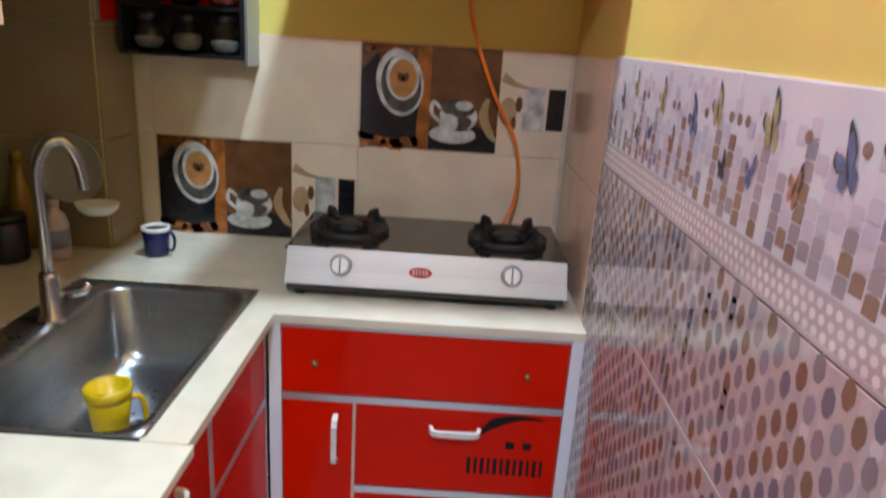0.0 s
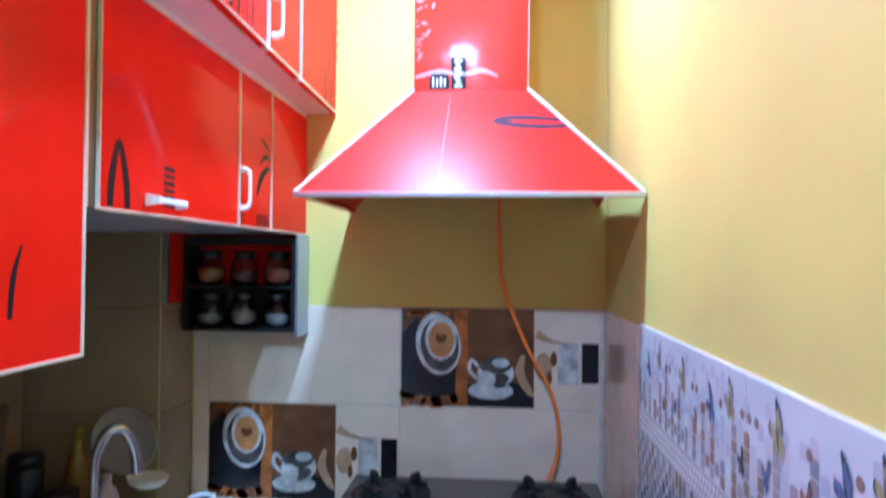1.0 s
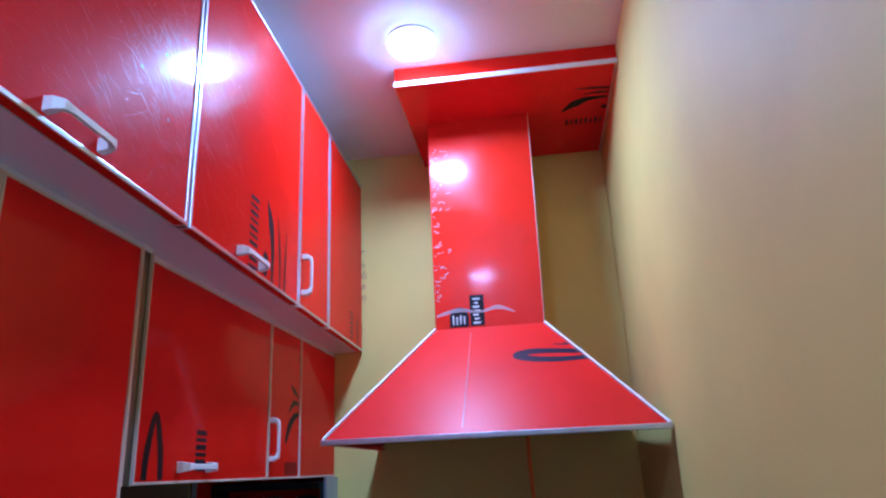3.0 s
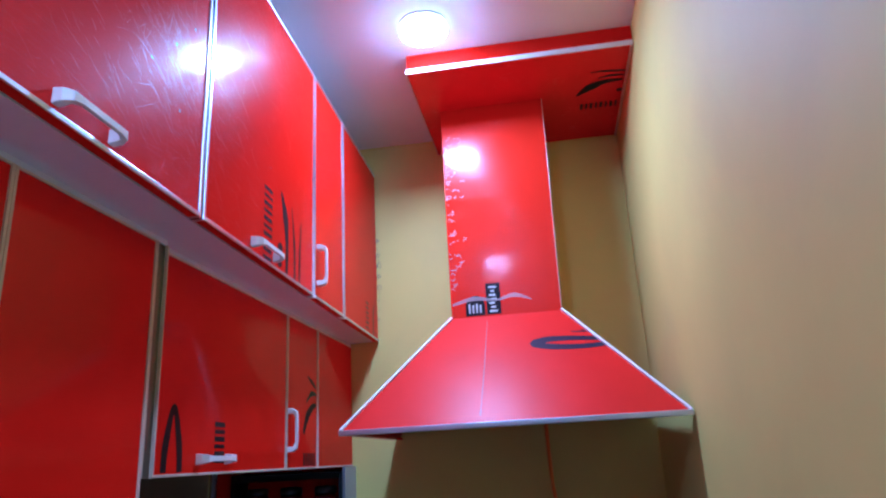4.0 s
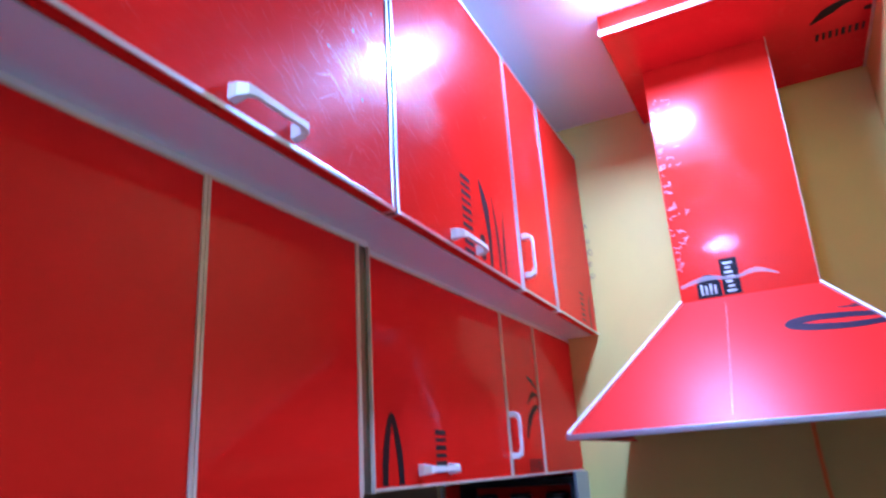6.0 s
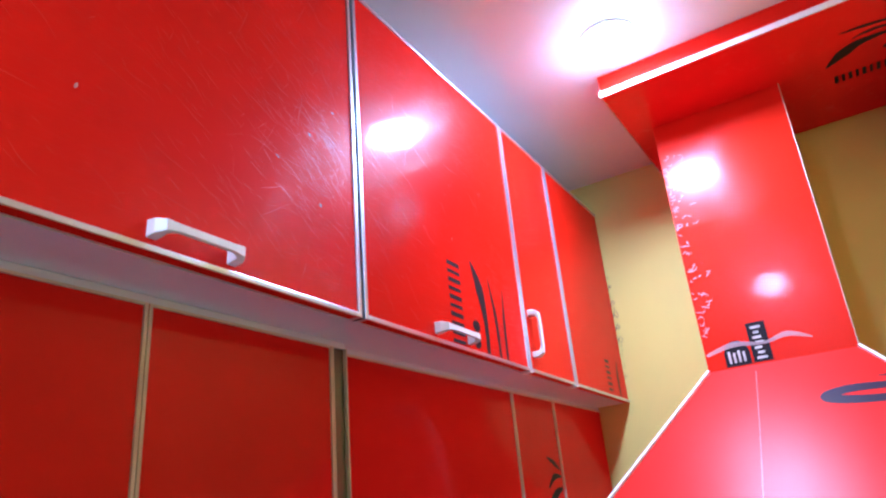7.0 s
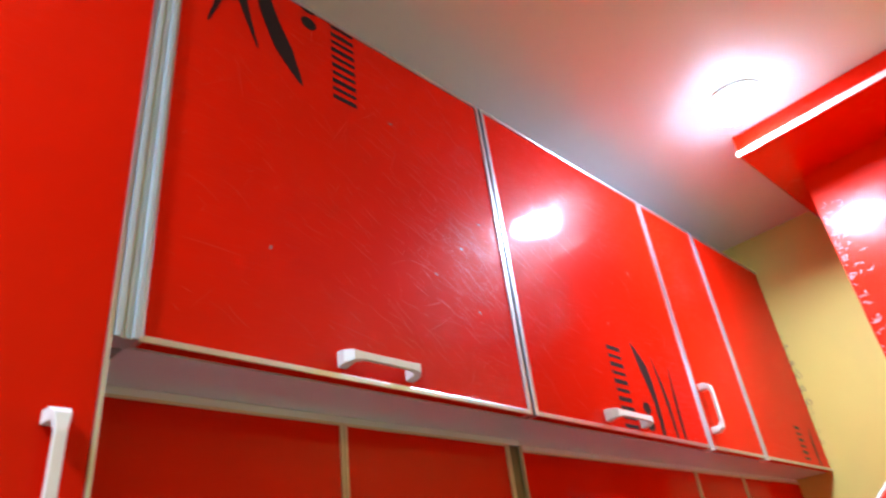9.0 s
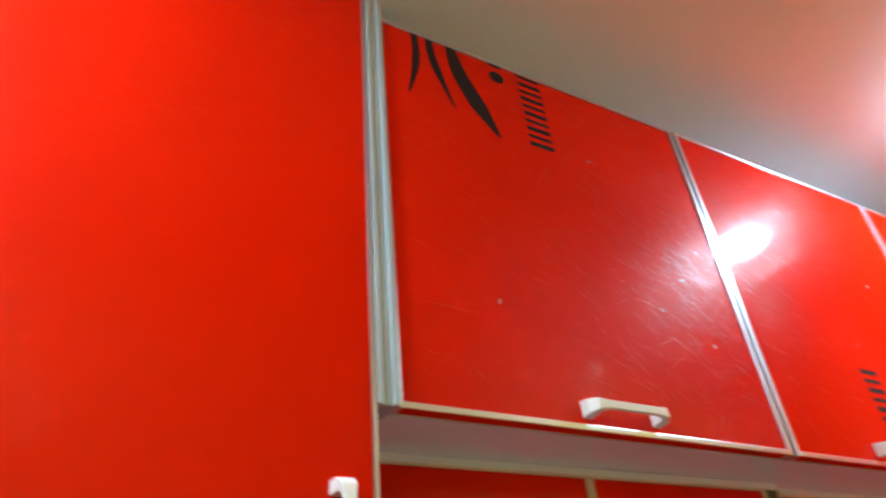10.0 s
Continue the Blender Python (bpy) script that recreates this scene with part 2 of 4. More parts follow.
def scattered(name, bm, mat, parent, label=""):
    """Each loose piece of a print as a part of its own."""
    bmesh.ops.remove_doubles(bm, verts=bm.verts[:], dist=0.00002)
    left = set(bm.faces)
    while left:
        seed = next(f for f in bm.faces if f in left)
        island, edge = {seed}, [seed]
        while edge:
            f = edge.pop()
            for v in f.verts:
                for g in v.link_faces:
                    if g not in island:
                        island.add(g)
                        edge.append(g)
        left -= island
        piece = bmesh.new()
        made = {}
        for f in bm.faces:
            if f in island:
                for v in f.verts:
                    if v not in made:
                        made[v] = piece.verts.new(v.co)
                piece.faces.new([made[v] for v in f.verts])
        part(name, piece, mat, parent, label)
    bm.free()


def thing(name, at, label, category, group="", kind=""):
    ob = new(name)
    ob.empty_display_size = 0.05
    ob.location = at
    return tagged(ob, label, category, group, kind)


def structure(name, bm, mat, label="", category=""):
    return tagged(link(name, bm, mat), label, category, "", "structure")


def lathe(profile, at, segments=28, bm=None, caps=True):
    bm = bm or bmesh.new()
    rings = []
    for r, z in profile:
        rings.append([bm.verts.new((at[0] + r * math.cos(2 * math.pi * i / segments), at[1] + r * math.sin(2 * math.pi * i / segments), at[2] + z)) for i in range(segments)])
    for a, b in zip(rings, rings[1:]):
        for i in range(segments):
            j = (i + 1) % segments
            bm.faces.new((a[i], a[j], b[j], b[i]))
    if caps:
        bm.faces.new(rings[0][::-1])
        bm.faces.new(rings[-1])
    return bm


def smooth_path(points, steps=8):
    pts = [Vector(p) for p in points]
    out = []
    for i in range(len(pts) - 1):
        p0, p1, p2, p3 = pts[max(i - 1, 0)], pts[i], pts[i + 1], pts[min(i + 2, len(pts) - 1)]
        for s in range(steps):
            t = s / steps
            out.append(0.5 * (2 * p1 + (p2 - p0) * t + (2 * p0 - 5 * p1 + 4 * p2 - p3) * t * t + (3 * p1 - p0 - 3 * p2 + p3) * t ** 3))
    return out + [pts[-1]]


def tube(points, radius, segments=12, bm=None, flat=None):
    """A round tube along points, or with flat=(w, h, up) a flat bar."""
    bm = bm or bmesh.new()
    pts = [Vector(p) for p in points]
    rings, side = [], None
    for i, p in enumerate(pts):
        way = (pts[min(i + 1, len(pts) - 1)] - pts[max(i - 1, 0)]).normalized()
        if side is None:
            side = way.orthogonal().normalized() if flat is None else Vector(flat[2])
        side = (side - way * side.dot(way)).normalized()
        other = way.cross(side)
        if flat is None:
            ring = [p + radius * (side * math.cos(2 * math.pi * k / segments) + other * math.sin(2 * math.pi * k / segments)) for k in range(segments)]
        else:
            w, h = flat[0] / 2, flat[1] / 2
            ring = [p + side * a * w + other * b * h for a, b in ((1, 1), (-1, 1), (-1, -1), (1, -1))]
        rings.append([bm.verts.new(v) for v in ring])
    n = len(rings[0])
    for a, b in zip(rings, rings[1:]):
        for k in range(n):
            bm.faces.new((a[k], a[(k + 1) % n], b[(k + 1) % n], b[k]))
    bm.faces.new(rings[0][::-1])
    bm.faces.new(rings[-1])
    return bm


class Plane:
    """A flat place for prints: origin, two axes and an outward normal."""

    def __init__(self, origin, u, v):
        self.o, self.u, self.v = Vector(origin), Vector(u), Vector(v)
        self.n = self.u.cross(self.v).normalized()

    def at(self, a, b, lift=0.0006):
        return self.o + self.u * a + self.v * b + self.n * lift

    def poly(self, bm, points, lift=0.0006):
        bm.faces.new([bm.verts.new(self.at(a, b, lift)) for a, b in points])
        return bm

    def rect(self, bm, a0, b0, a1, b1, lift=0.0006):
        return self.poly(bm, [(a0, b0), (a1, b0), (a1, b1), (a0, b1)], lift)

    def oval(self, bm, a, b, ra, rb, lift=0.0006, n=28, turn=0.0):
        c, s = math.cos(turn), math.sin(turn)
        return self.poly(bm, [(a + ra * math.cos(2 * math.pi * i / n) * c - rb * math.sin(2 * math.pi * i / n) * s,
                               b + ra * math.cos(2 * math.pi * i / n) * s + rb * math.sin(2 * math.pi * i / n) * c) for i in range(n)], lift)

    def stroke(self, bm, points, widths, lift=0.0006):
        """A tapering brush stroke along a bent line."""
        path = smooth_path([(a, b, 0) for a, b in points], 6)
        m = len(path) - 1
        left, right = [], []
        for i, p in enumerate(path):
            way = (path[min(i + 1, m)] - path[max(i - 1, 0)]).normalized()
            f = i / m * (len(widths) - 1)
            j = min(int(f), len(widths) - 2)
            w = widths[j] + (widths[j + 1] - widths[j]) * (f - j)
            left.append((p.x - way.y * w / 2, p.y + way.x * w / 2))
            right.append((p.x + way.y * w / 2, p.y - way.x * w / 2))
        for i in range(m):
            self.poly(bm, [left[i], right[i], right[i + 1], left[i + 1]], lift)
        return bm


def bars(plane, bm, a, b, da, db, count, height, width):
    """A row of slim plain bars in place of lettering, two to a letter: from (a, b), step (da, db), bar height across the row."""
    for i in range(count * 2):
        ca, cb = a + da * (i - 0.5) / 2, b + db * (i - 0.5) / 2
        w = width * (0.10 if i % 2 else 0.13)
        if abs(db) > abs(da):
            plane.rect(bm, ca, cb - w, ca + height, cb + w)
        else:
            plane.rect(bm, ca - w, cb, ca + w, cb + height)
    return bm


# ---- structure ----
floor = structure("floor", boxes(((LEFT - 0.15, REAR - 0.15, -0.1), (RIGHT + 0.15, 0.15, 0.0))), FLOOR, "pale greyish tile kitchen floor", "floor")
ceiling = structure("ceiling", boxes(((LEFT - 0.15, REAR - 0.15, TOP), (RIGHT + 0.15, 0.15, TOP + 0.12))), CEILING, "plain white painted ceiling", "ceiling")
wall_back = structure("wall_back", boxes(((LEFT - 0.15, 0.0, 0.0), (RIGHT + 0.15, 0.15, TOP))), YELLOW, "yellow painted wall with beige tiles below", "wall")
wall_right = structure("wall_right", boxes(((RIGHT, REAR, 0.0), (RIGHT + 0.15, 0.0, TOP))), YELLOW, "yellow painted wall with patterned lilac tiles below", "wall")
wall_left = structure("wall_left", boxes(((LEFT - 0.15, REAR, 0.0), (LEFT, 0.0, TOP))), YELLOW, "yellow wall behind the cabinets", "wall")
wall_return = structure("wall_return", boxes(((LEFT, -0.2, 0.0), (-0.008, 0.0, TOP))), YELLOW, "short tiled wall return beside the sink", "wall")
wall_rear = structure("wall_rear", boxes(((LEFT - 0.15, REAR - 0.15, 0.0), (RIGHT + 0.15, REAR, TOP))), REAR_PAINT, "plain brown painted wall", "wall")


# ---- ceiling lamps ----
def ceiling_lamp(x, y, strength):
    lamp = thing("ceiling_lamp", (x, y, TOP), "round white LED ceiling lamp, switched on", "lamp", "ceiling lamps")
    part("housing", lathe([(0.0605, 0.0), (0.0605, -0.006), (0.0600, -0.0080), (0.0590, -0.0080)], (x, y, TOP)), WHITE, lamp, smooth=True)
    part("rim", lathe([(0.0612, -0.0082), (0.0616, -0.0140), (0.0612, -0.0220)], (x, y, TOP)), glow("lamp_rim_glow", LAMP_COLOUR, strength * 0.028), lamp, "faintly glowing translucent rim", smooth=True)
    part("diffuser", lathe([(0.0606, -0.0223), (0.057, -0.0255), (0.038, -0.0270), (0.01, -0.0275)], (x, y, TOP)), glow("lamp_glow", LAMP_COLOUR, strength), lamp, "glowing white diffuser", smooth=True)
    return lamp


ceiling_lamp(0.742, -0.652, LAMP_FRONT)
ceiling_lamp(0.73, -2.45, LAMP_REAR)


# ---- cabinets ----
def pull_bar(sections, place):
    """A lofted bar through rectangular sections (along, out, width, thickness); place turns (along, out, across) into the room."""
    bm = bmesh.new()
    rings = []
    m = len(sections) - 1
    for i, (a, o, w, t) in enumerate(sections):
        p, q = sections[max(i - 1, 0)], sections[min(i + 1, m)]
        way = Vector((q[0] - p[0], q[1] - p[1])).normalized()
        side = Vector((-way.y, way.x)) * t / 2
        rings.append([bm.verts.new(place(a + side.x * k, o + side.y * k, w / 2 * e)) for k, e in ((1, 1), (1, -1), (-1, -1), (-1, 1))])
    for a, b in zip(rings, rings[1:]):
        for k in range(4):
            bm.faces.new((a[k], a[(k + 1) % 4], b[(k + 1) % 4], b[k]))
    bm.faces.new(rings[0][::-1])
    bm.faces.new(rings[-1])
    bmesh.ops.bevel(bm, geom=bm.edges[:], offset=0.0008, segments=1, affect="EDGES")
    return bm


def pull_sections(length):
    h = length / 2
    half = [(-h + 0.006, -0.001, 0.019, 0.012), (-h + 0.006, 0.0105, 0.0165, 0.0125), (-h + 0.0095, 0.0185, 0.0128, 0.0095), (-h + 0.021, 0.0216, 0.0092, 0.0055)]
    return half + [(-a, o, w, t) for a, o, w, t in reversed(half)]


def handle(parent, x, y, z, length, upright=False):
    """A white moulded pull with flared feet, on a face that looks along x."""
    if upright:
        bar = pull_bar(pull_sections(length), lambda a, o, e: (x + o, y + e, z + a))
    else:
        bar = pull_bar(pull_sections(length), lambda a, o, e: (x + o, y + a, z + e))
    return part("handle", bar, WHITE, parent, "white plastic handle")


def door(parent, x, y0, y1, z0, z1, trim=ALU, trim_w=0.0055, name="door", near=0.0007, far=0.0007, end_trim=True, face=None, top_w=None):
    """A flat door whose face looks along x, with thin edge profiles round it; near and far: the gaps to its neighbours."""
    a, e = y0 + near, y1 - far
    w = trim_w if end_trim else 0.0
    top = top_w or trim_w
    d = part(name, boxes(((x - 0.016, a + trim_w, z0 + 0.001), (x, e - w, z1 - top)), bevel=0.0012), face or RED, parent)
    rows = [((x - 0.017, a, z0), (x + 0.0025, a + trim_w, z1)), ((x + 0.0003, a + trim_w, z0), (x + 0.003, e - w, z0 + trim_w)), ((x - 0.017, a + trim_w, z1 - top), (x + 0.002, e - w, z1))]
    if end_trim:
        rows.append(((x - 0.017, e - trim_w, z0), (x + 0.0025, e, z1)))
    for lo, hi in rows:
        part("edge_trim", boxes((lo, hi), bevel=0.001), trim, d)
    return d


U, UB, UT = 0.466, 2.060, 2.632
upper = []
for y0, y1, words in ((-1.757, -1.197, "with a mark near its top"), (-1.197, -0.657, "with a mark beside its handle"), (-0.657, -0.404, "with an upright handle"), (-0.404, -0.004, "panel against the back wall")):
    c = thing("upper_cabinet", (0.2, (y0 + y1) / 2, UB), "glossy red laminate upper cabinet " + words, "cabinet", "upper wall cabinets")
    part("body", boxes(((LEFT, y0 + 0.0005, UB), (U - 0.018, y1 - 0.0005, UT))), PALE, c, "pale grey board carcass")
    d = door(c, U, y0, y1, UB, UT, trim_w=0.0066, near=0.0038 if y0 == -1.197 else 0.0024, far=0.0038 if y1 == -1.197 else 0.0024, end_trim=y1 < -0.1)
    upper.append((c, d))
# near-black strips added in the door joints to stand for shade in the gaps
GAP_SHADE = material("joint_gap_shade", (0.015, 0.014, 0.016), 0.6, vary=0.1)
for (c, d), y, w in ((upper[0], -1.197, 0.0036), (upper[1], -0.657, 0.0023), (upper[2], -0.404, 0.0023)):
    part("shadow_gap", boxes(((U - 0.0178, y - w, UB + 0.001), (U - 0.0035, y + w, UT - 0.001))), GAP_SHADE, c, "dark strip standing in for the shade in the joint")
handle(upper[0][1], U, -1.478, 2.083, 0.112)
handle(upper[1][1], U, -0.952, 2.083, 0.118)
handle(upper[2][1], U, -0.626, 2.142, 0.10, True)

XF = Plane((U, 0, 0), (0, 1, 0), (0, 0, 1))
bm = bmesh.new()
XF.stroke(bm, [(-1.575, 2.468), (-1.604, 2.520), (-1.630, 2.578), (-1.640, 2.632)], [0.002, 0.030, 0.026, 0.014])
XF.stroke(bm, [(-1.643, 2.496), (-1.660, 2.545), (-1.672, 2.590), (-1.674, 2.634)], [0.002, 0.014, 0.012])
XF.stroke(bm, [(-1.713, 2.500), (-1.702, 2.545), (-1.697, 2.590), (-1.699, 2.634)], [0.002, 0.012, 0.010])
XF.oval(bm, -1.563, 2.598, 0.013, 0.012)
XF.oval(bm, -1.563, 2.626, 0.013, 0.007)
bars(XF, bm, -1.524, 2.488, 0, 0.031, 5, 0.042, 0.031)
scattered("printed_mark", bm, INK, upper[0][1], "black printed mark on the film")
bm = bmesh.new()
XF.stroke(bm, [(-0.868, 2.236), (-0.843, 2.190), (-0.830, 2.130), (-0.830, 2.068)], [0.003, 0.030, 0.016, 0.012])
XF.stroke(bm, [(-0.806, 2.222), (-0.788, 2.150), (-0.782, 2.068)], [0.002, 0.012, 0.008])
XF.stroke(bm, [(-0.746, 2.210), (-0.752, 2.140), (-0.754, 2.068)], [0.002, 0.010, 0.008])
XF.oval(bm, -0.868, 2.113, 0.013, 0.011)
XF.oval(bm, -0.870, 2.083, 0.013, 0.011)
bars(XF, bm, -0.955, 2.205, 0, -0.031, 5, 0.042, 0.031)
scattered("printed_mark", bm, INK, upper[1][1], "black printed mark on the film")
bm = bmesh.new()
bars(XF, bm, -0.165, 2.148, 0, -0.030, 3, 0.035, 0.03)
XF.stroke(bm, [(-0.062, 2.165), (-0.072, 2.120), (-0.070, 2.068)], [0.004, 0.014, 0.008])
scattered("printed_mark", bm, INK, upper[3][1], "black printed mark on the film")

rng = random.Random(9)
bm = bmesh.new()
for i in range(14):
    z0 = 2.12 + rng.random() * 0.34
    XF.stroke(bm, [(-0.012, z0), (-0.004 + rng.random() * 0.004, z0 + 0.008), (-0.010, z0 + 0.02 * rng.random())], [0.001, 0.006, 0.001], 0.001 + 0.008 * rng.random())
scattered("torn_film", bm, TAPE, upper[3][1], "torn clear film along the edge")

CURL = material("curled_film", (0.30, 0.16, 0.12), 0.25, spec=0.8, vary=0.1)
for z, r in ((2.335, 0.010), (2.300, 0.014), (2.262, 0.011), (2.225, 0.013), (2.385, 0.008)):
    loop = [(U + 0.001 + r * (1.0 - math.cos(t * 0.55)) * 0.5, -0.010 + 0.001 * t, z + r * math.sin(t * 0.55) + 0.0022 * t) for t in range(13)]
    part("film_curl", tube(smooth_path(loop, 2), 0.0009, 5), CURL, upper[3][1], "curled strip of torn film", smooth=True)

for k, (y, z) in enumerate(((-0.928, 2.262), (-0.80, 2.40), (-1.30, 2.30), (-1.36, 2.24), (-1.25, 2.36), (-1.42, 2.48), (-0.72, 2.20), (-1.62, 2.20), (-1.28, 2.20))):
    bm = bmesh.new()
    XF.oval(bm, y, z, 0.0013 + 0.0005 * (k % 3), 0.003 + 0.001 * (k % 2), 0.0008, 8, 0.4 * k)
    part("film_bubble", bm, TAPE, upper[1][1] if y > -1.197 else upper[0][1], "tiny pale bubble in the film")

# scratches in the clear film over the doors, mostly slanting one way
rng = random.Random(21)
for owner, y0, y1, count in ((0, -1.74, -1.21, 900), (1, -1.18, -0.69, 420), (2, -0.64, -0.44, 8)):
    bm = bmesh.new()
    for i in range(count):
        if rng.random() < 0.78:
            y, z = rng.gauss(-1.27, 0.13), rng.gauss(2.32, 0.11)
        else:
            y, z = y1 - (y1 - y0) * rng.random(), 2.09 + 0.52 * rng.random()
        size = 0.005 + 0.030 * rng.random() ** 3
        a = rng.gauss(-0.55, 0.22) if rng.random() < 0.86 else rng.gauss(1.1, 0.4)
        dy, dz = size * math.cos(a), size * math.sin(a)
        if not (y0 < y + dy < y1 and 2.075 < z + dz < 2.625 and y0 < y - dy and 2.075 < z - dz < 2.625):
            continue
        bend = rng.uniform(-0.12, 0.12) * size
        wide = rng.choice((0.0004, 0.0005, 0.0007, 0.0011))
        XF.stroke(bm, [(y - dy, z - dz), (y + bend, z + bend), (y + dy, z + dz)], [0.0002, wide, 0.0002], 0.0004)
    ob = part("scratched_film", bm, SCRATCH, upper[owner][1], "fine pale scratches in the clear film")
    tagged(ob, "fine pale scratches in the clear film", "", "", "stuff")

for c, y in ((upper[1][1], -0.660), (upper[2][1], -0.407)):
    part("end_cap", boxes(((U - 0.012, y - 0.011, UB - 0.0045), (U + 0.006, y + 0.004, UB - 0.0006)), bevel=0.001), WHITE, c, "small white plastic end cap")

# the whole upper row stands slightly skew to the room
skew = Matrix.Translation((0.469, -1.0, 0.0)) @ Matrix.Rotation(0.022, 4, "Z") @ Matrix.Translation((-0.469, 1.0, 0.0))
for c, d in upper:
    c.matrix_world = skew @ Matrix.Translation(c.location)

# tall unit at the near end
tall = thing("tall_cabinet", (0.2, -2.1, 0.0), "tall glossy red laminate cabinet reaching the ceiling", "cabinet")
TU = 0.485
part("body", boxes(((LEFT, -2.40, 0.0), (TU - 0.018, -1.774, TOP - 0.06))), PALE, tall)
d = door(tall, TU, -2.40, -1.774, 0.10, TOP - 0.06, trim_w=0.004)
handle(d, TU, -1.808, 1.935, 0.11, True)
post = part("corner_profile", boxes(((0.462, -1.7735, UB), (0.4858, -1.7530, UT + 0.03))), SILVER, tall, "wide ribbed aluminium profile")
for y0, y1, x1 in ((-1.7735, -1.7675, 0.4885), (-1.7640, -1.7610, 0.4870), (-1.7580, -1.7520, 0.4895)):
    part("rib", boxes(((0.4850, y0, UB), (x1, y1, UT + 0.03)), bevel=0.0010), SILVER, post)

# lower tier, set back
W, WT, WB = 0.354, 2.050, 1.686
WB2, W2 = 1.476, 0.372
lower = []
for y0, y1, z0, words in ((-1.749, -1.454, WB2, "with its handle low down"), (-1.454, -1.150, WB2, "with a mark near its foot"), (-1.117, -0.545, WB, "with a dark printed mark"), (-0.545, -0.326, WB, "with an upright handle"), (-0.326, -0.002, WB, "against the back wall")):
    c = thing("wall_cabinet", (0.15, (y0 + y1) / 2, z0), "glossy red laminate recessed wall cabinet " + words, "cabinet", "recessed wall cabinets")
    part("body", boxes(((LEFT, y0 + 0.0005, z0), (W - 0.018, y1 - 0.0005, WT))), DULL, c, "dull grey board carcass")
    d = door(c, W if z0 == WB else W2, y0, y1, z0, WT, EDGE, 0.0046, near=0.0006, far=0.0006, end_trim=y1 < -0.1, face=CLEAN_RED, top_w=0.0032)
    part("top_rail", boxes(((W - 0.020, y0 + 0.0002, WT + 0.0005), ((W if z0 == WB else W2) - 0.002, (y1 if y1 != -1.150 else -1.1172) - 0.0002, UB - 0.0005))), PALE, c)
    lower.append((c, d))
joint = part("joint_profile", boxes(((W - 0.02, -1.1492, WB), (W2 - 0.004, -1.1178, WT)), bevel=0.001), OLIVE, lower[1][0], "wide olive-grey joint profile")
for y0, y1 in ((-1.1498, -1.1468), (-1.1204, -1.1172)):
    part("rib", boxes(((W - 0.018, y0, WB - 0.0005), (W2 + 0.002, y1, WT + 0.0005)), bevel=0.0012), EDGE, joint, "pale edge of the profile")
handle(lower[0][1], W2, -1.488, 1.578, 0.10, True)
handle(lower[1][1], W2, -1.412, 1.578, 0.10, True)
handle(lower[2][1], W, -0.897, 1.713, 0.12)
handle(lower[3][1], W, -0.532, 1.775, 0.10, True)
WF = Plane((W, 0, 0), (0, 1, 0), (0, 0, 1))
bm = bmesh.new()
WF.stroke(bm, [(-1.060, 1.693), (-1.056, 1.740), (-1.037, 1.797), (-1.016, 1.740), (-1.011, 1.693)], [0.016, 0.018, 0.012, 0.018, 0.016])
bars(WF, bm, -0.893, 1.768, 0, -0.026, 3, 0.040, 0.034)
scattered("printed_mark", bm, INK, lower[2][1], "black printed mark on the film")
bm = bmesh.new()
WF.stroke(bm, [(-0.430, 1.770), (-0.405, 1.812), (-0.368, 1.838), (-0.336, 1.846)], [0.010, 0.024, 0.018, 0.004])
WF.stroke(bm, [(-0.412, 1.848), (-0.375, 1.872), (-0.336, 1.872)], [0.003, 0.015, 0.004])
WF.stroke(bm, [(-0.402, 1.914), (-0.368, 1.902), (-0.338, 1.888)], [0.004, 0.013, 0.003])
bars(WF, bm, -0.418, 1.694, 0.030, 0, 3, 0.030, 0.034)
scattered("printed_mark", bm, INK, lower[3][1], "faded black printed mark on the film")
bm = bmesh.new()
WF = Plane((W2, 0, 0), (0, 1, 0), (0, 0, 1))
WF.stroke(bm, [(-1.412, 1.654), (-1.385, 1.628), (-1.372, 1.560)], [0.004, 0.028, 0.012])
WF.stroke(bm, [(-1.345, 1.628), (-1.335, 1.590), (-1.332, 1.540)], [0.003, 0.012, 0.008])
WF.stroke(bm, [(-1.276, 1.630), (-1.290, 1.590), (-1.295, 1.540)], [0.003, 0.010, 0.008])
scattered("printed_mark", bm, INK, lower[1][1], "black printed mark on the film")


# ---- cooker hood ----
hood = thing("cooker_hood", (0.88, -0.3, 1.76), "shop-made chimney cooker hood of glossy red laminate boards", "cooker hood")
HX0, HX1, HY, HZ = 0.494, 1.265, -0.571, 1.763
CX0, CX1, CY, CZ = 0.726, 1.021, -0.306, 2.053
SZ = 2.686


def slab(corners, thick):
    """A board from the four corners of its outer face, thickened inwards."""
    bm = bmesh.new()
    c = [Vector(p) for p in corners]
    n = (c[1] - c[0]).cross(c[3] - c[0]).normalized()
    a = [bm.verts.new(p) for p in c]
    b = [bm.verts.new(p - n * thick) for p in c]
    bm.faces.new(a)
    bm.faces.new(b[::-1])
    for i in range(4):
        j = (i + 1) % 4
        bm.faces.new((a[i], b[i], b[j], a[j]))
    return bm


front = part("front_panel", slab([(HX0, HY, HZ), (HX1, HY, HZ), (CX1, CY, CZ), (CX0, CY, CZ)], 0.009), FILM, hood)
part("side_panel", slab([(HX0, -0.001, HZ), (HX0, HY, HZ), (CX0, CY, CZ), (CX0, -0.001, CZ)], 0.009), FILM, hood)
def up_edge(f, y0, y1):
    return (HX1 + (CX1 - HX1) * f, y0 + (y1 - y0) * f, HZ + (CZ - HZ) * f)


